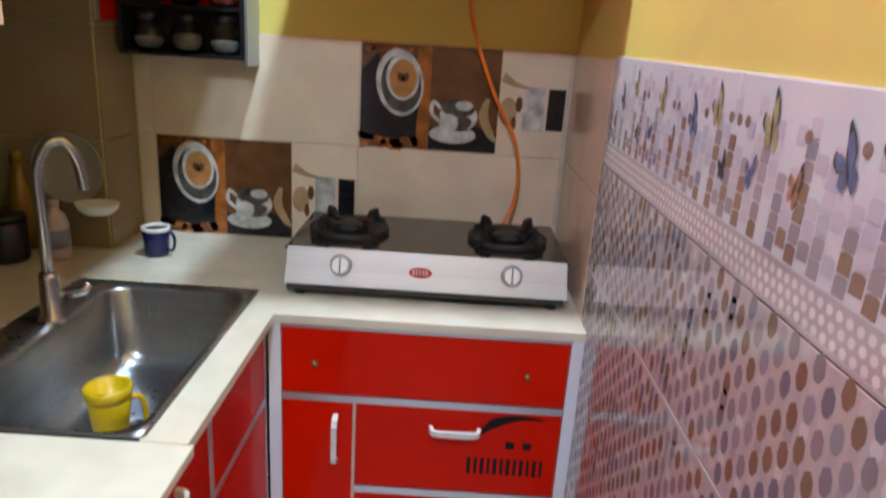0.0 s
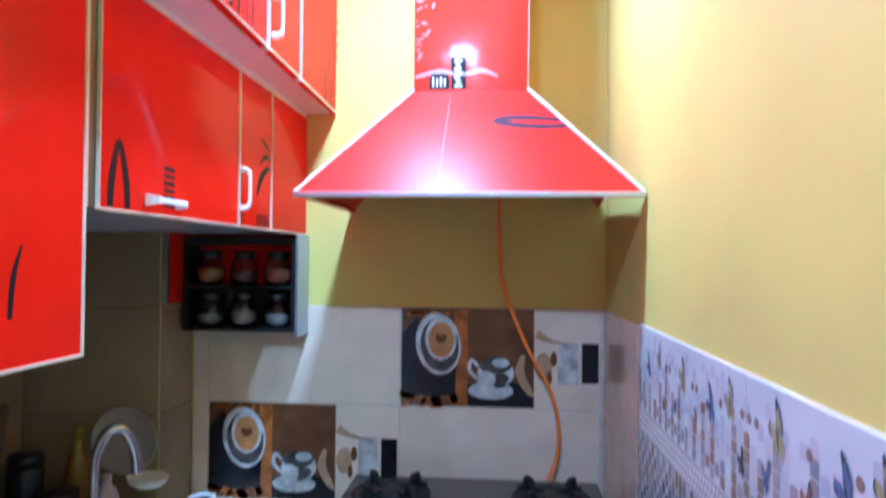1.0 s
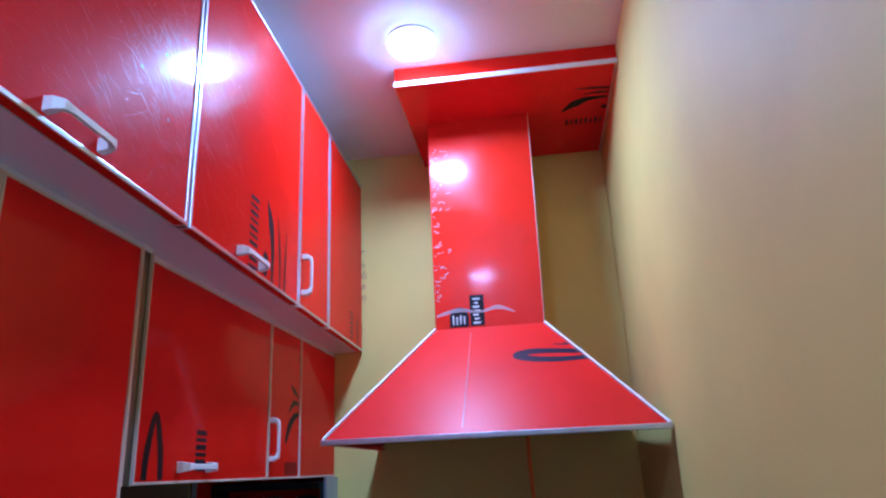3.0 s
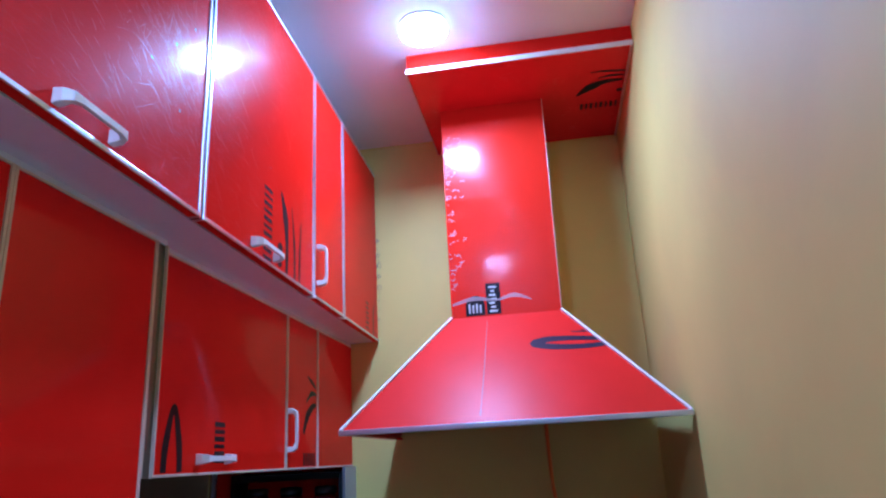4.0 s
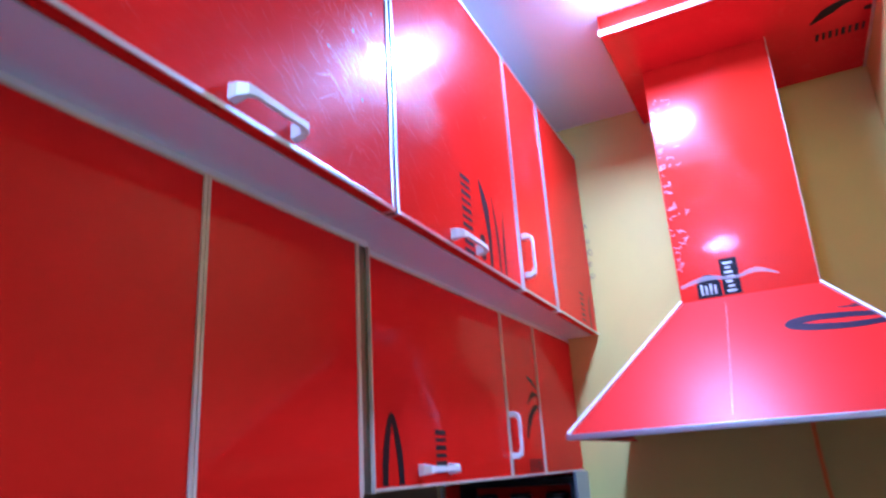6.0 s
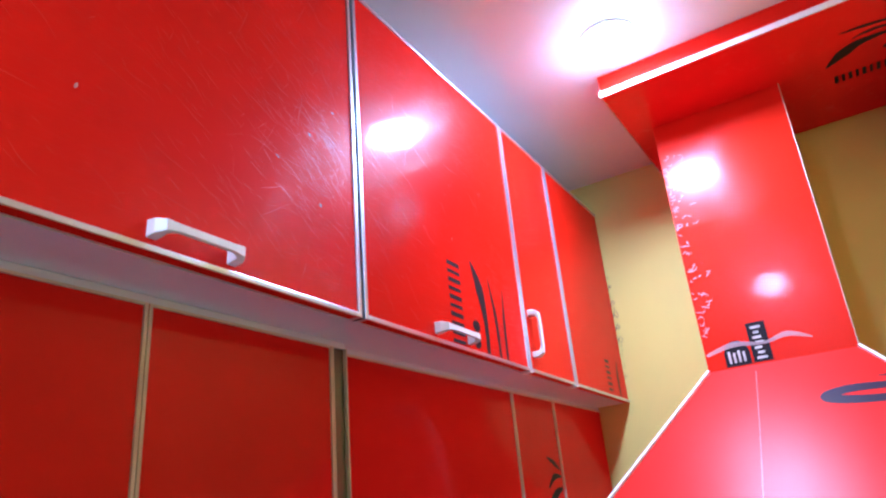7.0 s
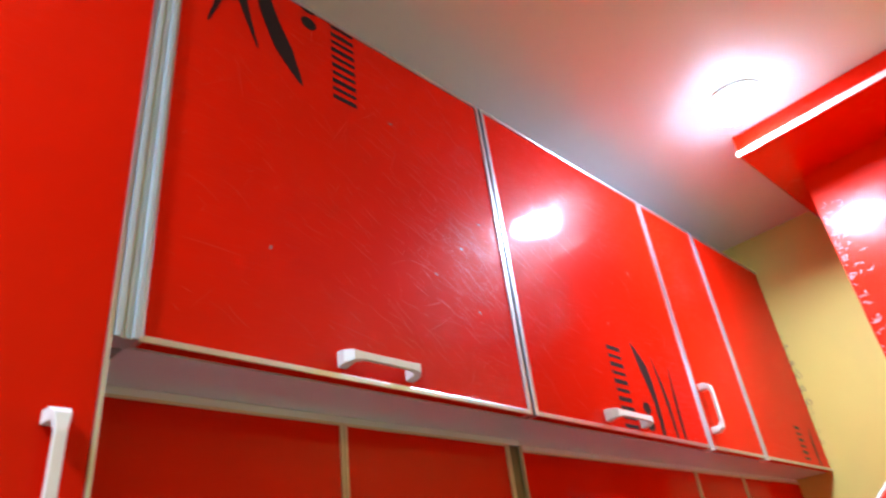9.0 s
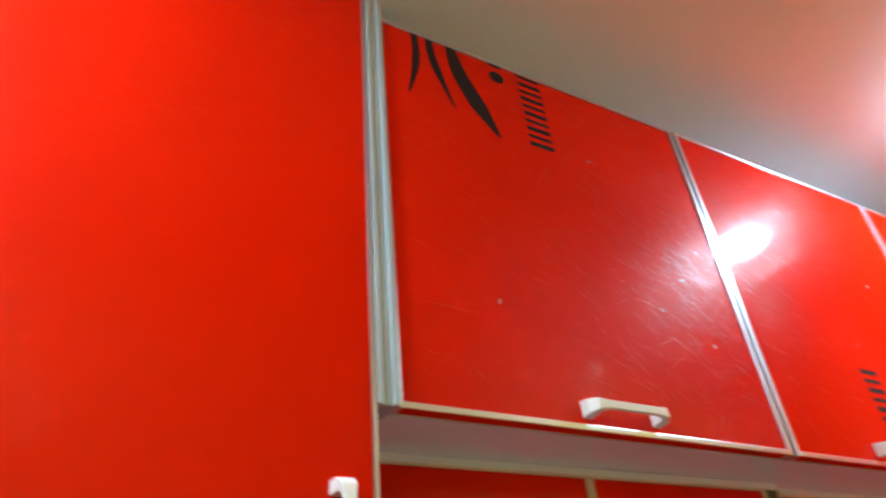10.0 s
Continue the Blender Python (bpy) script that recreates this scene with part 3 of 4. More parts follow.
part("side_panel", slab([up_edge(0.20, HY, CY), up_edge(0.06, -0.001, -0.001), (CX1, -0.001, CZ), (CX1, CY, CZ)], 0.009), FILM, hood, "side board cut short above an open gap")
TX0, TX1, TY = 0.726, 1.026, -0.299


def bow(z):
    """How far the creased chimney board stands out of its foot line at height z."""
    u = max(0.0, z - CZ)
    return -0.015 * u + 0.057 * max(0.0, u - 0.340)


bm = bmesh.new()
face, back = [], []
steps = (0.0, 0.25, 0.535, 0.539, 0.55, 0.75, 1.0)
for f in steps:
    z = CZ + (SZ - CZ) * f
    x0, x1 = CX0 + (TX0 - CX0) * f, CX1 + (TX1 - CX1) * f
    face.append([bm.verts.new((x, CY + bow(z), z)) for x in (x0, x1)])
    back.append([bm.verts.new((x, CY + bow(z) + 0.009, z)) for x in (x0, x1)])
for a, b in zip(face, face[1:]):
    bm.faces.new((a[0], a[1], b[1], b[0]))
for a, b in zip(back, back[1:]):
    bm.faces.new((a[1], a[0], b[0], b[1]))
for k in (0, 1):
    for i in range(len(steps) - 1):
        bm.faces.new((face[i][k], face[i + 1][k], back[i + 1][k], back[i][k]))
for i in (0, -1):
    bm.faces.new((face[i][0], face[i][1], back[i][1], back[i][0]))
chimney = part("chimney", bm, CHIMNEY_RED, hood)
part("chimney_side", slab([(CX0 + 0.0005, -0.001, CZ), (CX0 + 0.0005, CY + 0.0095, CZ), (TX0 + 0.0005, TY + 0.0095, SZ), (TX0 + 0.0005, -0.001, SZ)], 0.009), RED, hood)
part("chimney_side", slab([(CX1 - 0.0005, CY + 0.0095, CZ), (CX1 - 0.0005, -0.001, CZ), (TX1 - 0.0005, -0.001, SZ), (TX1 - 0.0005, TY + 0.0095, SZ)], 0.009), RED, hood)
part("bottom_trim", boxes(((HX0 - 0.004, HY - 0.006, HZ - 0.010), (HX1, HY + 0.010, HZ + 0.002)), bevel=0.002), ALU, hood, "aluminium angle along the lower edge")
for a, b in (((HX0, HY, HZ), (CX0, CY, CZ)), ((HX1 - 0.004, HY, HZ), (CX1, CY, CZ))):
    part("corner_trim", tube([Vector(a) + Vector((0, -0.002, 0.002)), Vector(b) + Vector((0, -0.002, 0.002))], 0, flat=(0.006, 0.005, (1, 0, 0))), WHITE, hood, "white edge strip")
part("corner_trim", tube([(CX1 + (TX1 - CX1) * i / 16.0, CY - 0.001 + bow(CZ + (SZ - CZ) * i / 16.0), CZ + (SZ - CZ) * i / 16.0) for i in range(17)], 0.0011, 6), EDGE, hood)
part("bottom_gusset", boxes(((HX0 + 0.006, HY + 0.012, HZ - 0.010), (HX0 + 0.030, -0.05, HZ - 0.004))), RED, hood)

slope = (Vector((CX0, CY, CZ)) - Vector((CX0, HY, HZ)))
HP = Plane((0, HY, HZ), (1, 0, 0), slope.normalized())
bm = bmesh.new()
HP.stroke(bm, [(1.101, 0.263), (1.050, 0.270), (0.982, 0.274), (0.943, 0.261), (0.980, 0.245), (1.050, 0.237), (1.116, 0.240)], [0.015, 0.018, 0.022, 0.024, 0.022, 0.019, 0.016])
HP.stroke(bm, [(1.036, 0.298), (1.062, 0.295), (1.078, 0.294)], [0.003, 0.006, 0.003])
HP.stroke(bm, [(1.062, 0.302), (1.072, 0.298)], [0.003, 0.004])
scattered("printed_mark", bm, BLUE_INK, front, "dark blue printed mark on the film")
bm = bmesh.new()
HP.stroke(bm, [(0.812, 0.02), (0.818, 0.18), (0.823, 0.37)], [0.0012, 0.0016, 0.0012])
part("film_seam", bm, TAPE, front, "thin seam of clear film")
CPL = Plane((0, CY, CZ), (1, 0, 0), (0, 0, 1))


def bent(bm):
    """Lays a print onto the warped chimney board."""
    for v in bm.verts:
        v.co.y += bow(v.co.z)
    return bm


bm = bmesh.new()
CPL.rect(bm, 0.823, 0.004, 0.862, 0.090)
CPL.poly(bm, [(0.766, 0.003), (0.819, 0.003), (0.819, 0.034), (0.812, 0.050), (0.800, 0.058), (0.785, 0.058), (0.773, 0.050), (0.766, 0.034)])
scattered("sticker", bent(bm), INK, chimney, "two black stickers with small pale writing")
bm = bmesh.new()
for i in range(7):
    CPL.rect(bm, 0.831 + 0.004 * (i % 2), 0.010 + i * 0.011, 0.852 - 0.003 * (i % 3), 0.0155 + i * 0.011, 0.0011)
for i in range(4):
    CPL.rect(bm, 0.774 + i * 0.010, 0.010, 0.779 + i * 0.010, 0.036 - 0.004 * (i % 2), 0.0011)
scattered("sticker_print", bent(bm), P_WHITE, chimney, "pale bars of unreadable writing")
rng = random.Random(5)
bm = bmesh.new()
for i in range(70):
    v = 0.08 + rng.random() * 0.46
    u = 0.7285 + rng.random() ** 3 * 0.045
    w = 0.004 + rng.random() * 0.014
    CPL.stroke(bm, [(u, v), (u + w * 0.5, v + rng.uniform(-0.006, 0.006)), (u + w, v + rng.uniform(-0.008, 0.008))], [0.0008, 0.0028, 0.0008], 0.0012 + 0.0006 * (i % 3))
CPL.stroke(bm, [(0.730, 0.036), (0.79, 0.050), (0.85, 0.042), (0.90, 0.052), (0.945, 0.036)], [0.006, 0.012, 0.005, 0.012, 0.002], 0.0016)
scattered("clear_tape", bent(bm), TAPE, chimney, "crumpled clear packing tape")

soffit = thing("ceiling_box", (0.96, -0.27, SZ), "glossy red laminate ceiling box above the hood with pale trim", "ceiling box")
SX0, SY = 0.671, -0.526
part("bottom_panel", boxes(((SX0, SY, SZ), (RIGHT - 0.001, -0.001, SZ + 0.012))), RED, soffit)
part("front_panel", boxes(((SX0, SY, SZ + 0.0125), (RIGHT - 0.001, SY + 0.012, TOP - 0.0005))), RED, soffit)
part("side_panel", boxes(((SX0, SY + 0.0125, SZ + 0.0125), (SX0 + 0.012, -0.001, TOP - 0.0005))), RED, soffit)
part("side_trim", boxes(((SX0 - 0.002, SY + 0.001, SZ - 0.002), (SX0 - 0.0004, -0.002, SZ + 0.006))), EDGE, soffit, "thin pale edge strip")
part("front_trim", boxes(((SX0 - 0.003, SY - 0.004, SZ - 0.003), (RIGHT - 0.001, SY - 0.0003, SZ + 0.011)), bevel=0.001), WHITE, soffit, "pale edge trim")
part("wall_trim", boxes(((RIGHT - 0.008, SY + 0.002, SZ - 0.004), (RIGHT - 0.001, -0.002, SZ - 0.0005))), EDGE, soffit)
SP = Plane((0, 0, SZ), (0, 1, 0), (1, 0, 0))
bm = bmesh.new()
SP.stroke(bm, [(-0.290, 1.128), (-0.330, 1.165), (-0.352, 1.200), (-0.356, 1.256)], [0.004, 0.034, 0.024, 0.008])
SP.stroke(bm, [(-0.412, 1.162), (-0.410, 1.205), (-0.402, 1.258)], [0.002, 0.011, 0.008])
SP.stroke(bm, [(-0.376, 1.185), (-0.384, 1.220), (-0.380, 1.258)], [0.002, 0.011, 0.008])
SP.oval(bm, -0.298, 1.252, 0.010, 0.010)
bars(SP, bm, -0.238, 1.152, 0, 0.029, 4, 0.034, 0.030)
scattered("printed_mark", bm, INK, soffit, "black printed mark on the film")

# ---- base cabinets and counter ----
counter = thing("counter_top", (0.3, -0.6, COUNTER - 0.03), "cream stone L-shaped kitchen counter with a cut-out for the sink", "counter")
CT = 0.020
for lo, hi in (((LEFT, -0.455), (-0.010, -0.2005)), ((0.001, -0.455), (0.548, -0.001)), ((-0.010, -0.455), (0.001, -0.2005)), ((LEFT, -1.10), (0.043, -0.455)), ((0.472, -1.10), (0.548, -0.455))):
    part("side_slab", boxes(((*lo, COUNTER - CT), (*hi, COUNTER))), STONE, counter)
part("stove_slab", boxes(((0.5482, -0.585, COUNTER - CT), (RIGHT - 0.001, -0.001, COUNTER))), STONE, counter)
part("front_slab", boxes(((LEFT, -1.745, COUNTER - CT), (0.558, -1.1015, COUNTER - 0.0005)), bevel=0.003), STONE, counter)
part("edge_strip", boxes(((0.5635, -0.582, COUNTER - CT - 0.010), (1.231, -0.570, COUNTER - CT - 0.0005))), ALU, counter, "bright aluminium strip under the edge")

stove_base = thing("base_cabinet", (0.9, -0.3, 0.0), "red laminate base cabinet with drawers and doors under the stove", "cabinet", "base cabinets")
FY = -0.578
part("body", boxes(((0.5635, FY + 0.018, 0.08), (RIGHT - 0.002, -0.002, COUNTER - CT - 0.012))), PALE, stove_base)
part("plinth", boxes(((0.58, FY + 0.05, 0.0), (RIGHT - 0.01, FY + 0.07, 0.08))), BLACK, stove_base)
for x0, x1 in ((0.533, 0.562), (1.232, 1.2605)):
    part("corner_post", boxes(((x0, FY - 0.004, 0.0), (x1, FY + 0.016, COUNTER - CT - 0.0005)), bevel=0.002), PALE, stove_base, "pale lilac-grey corner post")
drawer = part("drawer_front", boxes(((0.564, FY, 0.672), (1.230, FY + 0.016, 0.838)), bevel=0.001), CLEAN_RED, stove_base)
part("rail", boxes(((0.564, FY - 0.003, 0.652), (1.230, FY + 0.016, 0.670)), bevel=0.001), ALU, stove_base, "aluminium rail")
part("rail", boxes(((0.740, FY - 0.003, 0.404), (1.230, FY + 0.016, 0.422)), bevel=0.001), ALU, stove_base, "aluminium rail")
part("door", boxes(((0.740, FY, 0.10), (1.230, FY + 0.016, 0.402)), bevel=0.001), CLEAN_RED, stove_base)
CAP = material("dull_brass", (0.12, 0.10, 0.04), 0.45, vary=0.2)
for x in (0.641, 1.138):
    b = lathe([(0.007, 0), (0.007, 0.006), (0.004, 0.012)], (0, 0, 0), 12)
    bmesh.ops.transform(b, matrix=pose(x, FY, 0.750, 90, 0, 0), verts=b.verts[:])
    part("screw_cap", b, CAP, drawer, "small dull green-brass screw cap", smooth=True)
for x0, x1, z0 in ((0.564, 0.732, 0.10), (0.740, 1.230, 0.424)):
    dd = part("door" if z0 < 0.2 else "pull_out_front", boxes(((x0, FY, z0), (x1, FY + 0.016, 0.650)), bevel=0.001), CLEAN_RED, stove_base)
    if x1 < 0.8:
        part("handle", tube([(0.692, FY, 0.615), (0.692, FY - 0.022, 0.610), (0.692, FY - 0.026, 0.598), (0.692, FY - 0.026, 0.512), (0.692, FY - 0.022, 0.500), (0.692, FY, 0.495)], 0, flat=(0.013, 0.009, (1, 0, 0))), WHITE, dd, "white plastic handle")
        part("edge_trim", boxes(((0.7325, FY - 0.003, 0.10), (0.7395, FY + 0.014, 0.650))), EDGE, dd)
    else:
        part("handle", tube([(0.920, FY, 0.598), (0.925, FY - 0.022, 0.598), (0.937, FY - 0.026, 0.598), (1.020, FY - 0.026, 0.598), (1.032, FY - 0.022, 0.598), (1.037, FY, 0.598)], 0, flat=(0.014, 0.009, (0, 0, 1))), WHITE, dd, "white plastic handle")
        FP = Plane((0, FY, 0), (1, 0, 0), (0, 0, 1))
        bm = bmesh.new()
        FP.stroke(bm, [(1.035, 0.585), (1.075, 0.622), (1.130, 0.638), (1.190, 0.636)], [0.004, 0.028, 0.014, 0.003])
        FP.rect(bm, 1.103, 0.552, 1.124, 0.572)
        FP.rect(bm, 1.144, 0.552, 1.165, 0.572)
        bars(FP, bm, 1.026, 0.478, 0.032, 0, 6, 0.046, 0.036)
        scattered("printed_mark", bm, INK, dd, "black printed mark on the film")

BX = 0.526
for i, (y0, y1) in enumerate(((-0.95, -0.586), (-1.345, -0.953), (-1.742, -1.348))):
    c = thing("base_cabinet", (0.2, (y0 + y1) / 2, 0.0), "red laminate base cabinet under the sink counter", "cabinet", "base cabinets")
    part("body", boxes(((LEFT, y0, 0.08), (BX - 0.018, y1, 0.60))), PALE, c)
    dr = door(c, BX, y0, y1, 0.655, COUNTER - CT - 0.012, ALU, 0.006, "drawer_front")
    dr2 = door(c, BX, y0, y1, 0.10, 0.650, ALU, 0.006)
    if i:
        handle(dr2, BX, (y0 + y1) / 2, 0.60, 0.10)
        handle(dr, BX, (y0 + y1) / 2, 0.78, 0.10)


# ---- sink and tap ----
sink = thing("kitchen_sink", (0.28, -0.78, 0.67), "brushed stainless steel single-bowl sink set in the counter", "sink")
OX0, OX1, OY0, OY1 = 0.036, 0.478, -1.097, -0.450
IX0, IX1, IY0, IY1 = 0.134, 0.455, -1.086, -0.487
bm = bmesh.new()


def rounded(x0, x1, y0, y1, r, z, n=6):
    pts = []
    for cx, cy, a in ((x1 - r, y1 - r, 0), (x0 + r, y1 - r, 90), (x0 + r, y0 + r, 180), (x1 - r, y0 + r, 270)):
        for i in range(n + 1):
            t = radians(a + 90 * i / n)
            pts.append((cx + r * math.cos(t), cy + r * math.sin(t), z))
    return pts


loops = [rounded(OX0, OX1, OY0, OY1, 0.012, COUNTER + 0.0005), rounded(OX0, OX1, OY0, OY1, 0.012, COUNTER + 0.004), rounded(IX0 - 0.006, IX1 + 0.006, IY0 - 0.006, IY1 + 0.006, 0.06, COUNTER + 0.004),
         rounded(IX0, IX1, IY0, IY1, 0.055, COUNTER - 0.004), rounded(IX0 + 0.012, IX1 - 0.012, IY0 + 0.012, IY1 - 0.012, 0.06, COUNTER - 0.150),
         rounded(IX0 + 0.026, IX1 - 0.026, IY0 + 0.026, IY1 - 0.026, 0.055, COUNTER - 0.178), rounded(IX0 + 0.050, IX1 - 0.050, IY0 + 0.050, IY1 - 0.050, 0.05, COUNTER - 0.190)]
rings = [[bm.verts.new(p) for p in loop] for loop in loops]
for a, b in zip(rings, rings[1:]):
    for i in range(len(a)):
        j = (i + 1) % len(a)
        bm.faces.new((a[i], a[j], b[j], b[i]))
bm.faces.new(rings[-1])
part("bowl", bm, STEEL, sink, smooth=True)
part("drain", lathe([(0.045, 0.001), (0.045, 0.004), (0.03, 0.003), (0.005, 0.002)], (0.30, -0.80, COUNTER - 0.190)), CHROME, sink, smooth=True)

tap = thing("sink_tap", (0.098, -0.700, COUNTER), "chrome gooseneck kitchen tap with a side lever", "tap")
tx, ty = 0.112, -0.700
part("base", lathe([(0.030, 0.004), (0.030, 0.012), (0.022, 0.020), (0.019, 0.10), (0.017, 0.11)], (tx, ty, COUNTER)), CHROME, tap, smooth=True)
neck = smooth_path([(tx, ty, COUNTER + 0.10), (tx, ty, 1.12), (tx + 0.002, ty + 0.002, 1.195), (tx + 0.018, ty + 0.017, 1.244), (tx + 0.042, ty + 0.036, 1.246), (tx + 0.058, ty + 0.050, 1.205), (tx + 0.063, ty + 0.056, 1.148)], 8)
part("spout", tube(neck, 0.0115, 14), CHROME, tap, smooth=True)
part("lever", tube([(tx + 0.015, ty + 0.01, COUNTER + 0.055), (tx + 0.05, ty + 0.04, COUNTER + 0.060), (tx + 0.058, ty + 0.048, COUNTER + 0.072)], 0.011, 10), CHROME, tap, smooth=True)


def mug(at, r, h, mat, label, inside, foot=0.72, handle_turn=0.0):
    m = thing("mug", at, label, "mug")
    t = 0.004
    body = lathe([(r * foot, 0.0), (r * (foot + 0.06), h * 0.15), (r * (0.4 * foot + 0.6), h * 0.6), (r, h), (r - t, h), (r * foot, h * 0.2), (r * foot * 0.8, 0.008)], (0, 0, 0), 26)
    loop = tube(smooth_path([(r * 0.93, 0, h * 0.82), (r * 1.35, 0, h * 0.80), (r * 1.5, 0, h * 0.52), (r * 1.3, 0, h * 0.25), (r * 0.9, 0, h * 0.22)], 6), r * 0.12, 8)
    rim = lathe([(r * 0.985 + 0.0006, h * 0.90), (r + 0.0012, h), (r - t - 0.001, h + 0.001), (r - t - 0.001, h * 0.8), (r * 0.985 + 0.0006, h * 0.90)], (0, 0, 0), 26, caps=False)
    turn = pose(*at, 0, 0, handle_turn)
    for b in (body, loop, rim):
        bmesh.ops.transform(b, matrix=turn, verts=b.verts[:])
    part("body", body, mat, m, smooth=True)
    part("handle", loop, mat, m, smooth=True)
    part("rim", rim, inside, m, smooth=True)
    return m


NAVY = material("navy_glaze", (0.010, 0.012, 0.070), 0.15, vary=0.15, scale=20)
YPLASTIC = material("yellow_plastic", (0.62, 0.40, 0.015), 0.3, vary=0.12, scale=20)
mug((0.134, -0.232, COUNTER), 0.037, 0.082, NAVY, "small navy blue mug with a white rim on the counter", WHITE, 0.82, -10)
mug((0.322, -0.900, COUNTER - 0.188), 0.041, 0.162, YPLASTIC, "yellow plastic mug standing in the sink bowl", YPLASTIC, 0.56, 25)


# ---- stove ----
stove = thing("gas_stove", (0.885, -0.29, COUNTER), "two-burner gas stove with steel front and black glass top", "stove")
X0, X1 = 0.545, 1.226
bm = slab([(X0, -0.476, 0.906), (X1 + 0.002, -0.476, 0.906), (X1 - 0.002, -0.448, 0.992), (X0 + 0.003, -0.448, 0.992)], 0.02)
face = part("front_panel", bm, PANEL_STEEL, stove)
part("body", boxes(((X0, -0.440, 0.900), (X1, -0.105, 0.979)), bevel=0.004), STEEL, stove)
part("glass_top", boxes(((X0 - 0.004, -0.4465, 0.980), (X1 + 0.004, -0.100, 0.988)), bevel=0.002), BLACK_GLASS, stove, "black glass top")
part("lower_lip", boxes(((X0 + 0.004, -0.470, 0.890), (X1 - 0.004, -0.430, 0.9055))), BLACK, stove)
for x in (X0 + 0.03, X1 - 0.03):
    for y in (-0.44, -0.14):
        part("rubber_foot", lathe([(0.013, 0.0), (0.011, 0.028)], (x, y, COUNTER + 0.0005), 14), BLACK, stove, smooth=True)
KNOB = material("bright_knob", (0.90, 0.90, 0.90), 0.2, metal=0.15, vary=0.03)
KNOB_SKIRT = material("grey_knob_skirt", (0.34, 0.35, 0.37), 0.3, metal=0.7, vary=0.05)
for x in (0.680, 1.091):
    tilt = pose(x, -0.4625, 0.955, 73, 0, 0)
    ring = lathe([(0.026, 0.0), (0.026, 0.003), (0.023, 0.006)], (0, 0, 0), 26)
    bmesh.ops.transform(ring, matrix=tilt, verts=ring.verts[:])
    skirt = part("knob_skirt", ring, KNOB_SKIRT, stove)
    for x0, x1 in ((-0.0195, -0.0018), (0.0018, 0.0195)):
        b = bmesh.new()
        edge = [(x0 + (x1 - x0) * i / 8.0) for i in range(9)]
        top = [(e, math.sqrt(max(0.0, 0.0205 ** 2 - e * e))) for e in edge]
        outline = top + [(e, -v) for e, v in reversed(top) if v > 0.004]
        low = [b.verts.new((e, v, 0.005)) for e, v in outline]
        high = [b.verts.new((e * 0.94, v * 0.94, 0.024)) for e, v in outline]
        b.faces.new(high)
        for i in range(len(low)):
            q = (i + 1) % len(low)
            b.faces.new((low[i], low[q], high[q], high[i]))
        bmesh.ops.transform(b, matrix=tilt, verts=b.verts[:])
        part("knob_half", b, KNOB, skirt, "bright half of a split knob")
    b = bmesh.new()
    box(b, (-0.0018, -0.019, 0.004), (0.0018, 0.019, 0.018))
    bmesh.ops.transform(b, matrix=tilt, verts=b.verts[:])
    part("knob_slit", b, BLACK, skirt, "dark slit")
FB = Plane((0, -0.476, 0.906), (1, 0, 0), Vector((0, 0.028, 0.086)).normalized())
bm = bmesh.new()
FB.oval(bm, 0.872, 0.044, 0.028, 0.013)
part("badge", bm, material("badge_red", (0.55, 0.04, 0.04), 0.3), stove, "red oval badge")
bm = bmesh.new()
for i in range(5):
    FB.rect(bm, 0.853 + 0.008 * i, 0.038, 0.857 + 0.008 * i, 0.051, 0.001)
scattered("badge_print", bm, P_WHITE, stove)
for x in (0.672, 1.090):
    y = -0.275
    part("drip_pan", lathe([(0.104, 0.0), (0.104, 0.010), (0.098, 0.012), (0.07, 0.006), (0.05, 0.003)], (x, y, 0.988)), IRON, stove, smooth=True)
    part("burner", lathe([(0.042, 0.004), (0.042, 0.018), (0.036, 0.022), (0.018, 0.023)], (x, y, 0.988)), IRON, stove, smooth=True)
    b = bmesh.new()
    for k in range(4):
        a = math.pi / 4 + k * math.pi / 2
        c, s = math.cos(a), math.sin(a)
        tube([(x + c * 0.112, y + s * 0.112, 0.989), (x + c * 0.112, y + s * 0.112, 1.002), (x + c * 0.092, y + s * 0.092, 1.008), (x + c * 0.086, y + s * 0.086, 1.034), (x + c * 0.074, y + s * 0.074, 1.030), (x + c * 0.062, y + s * 0.062, 1.010), (x + c * 0.032, y + s * 0.032, 1.008)], 0, flat=(0.013, 0.012, (-s, c, 0)), bm=b)
    ring = [(x + 0.100 * math.cos(t * math.pi / 16), y + 0.100 * math.sin(t * math.pi / 16), 0.999) for t in range(33)]
    tube(ring, 0.0045, 8, bm=b)
    part("pan_support", b, IRON, stove, "black cast iron pan support")

hose = thing("gas_hose", (1.09, -0.10, 1.0), "orange rubber gas hose hanging from the hood to the stove", "hose")
part("tube", tube(smooth_path([(0.950, -0.045, 1.86), (0.950, -0.048, 1.68), (0.964, -0.05, 1.537), (1.033, -0.05, 1.36), (1.104, -0.05, 1.23), (1.126, -0.055, 1.12), (1.117, -0.065, 1.035), (1.092, -0.085, 0.985), (1.082, -0.098, 0.955)], 8), 0.0054, 12), ORANGE, hose, smooth=True)


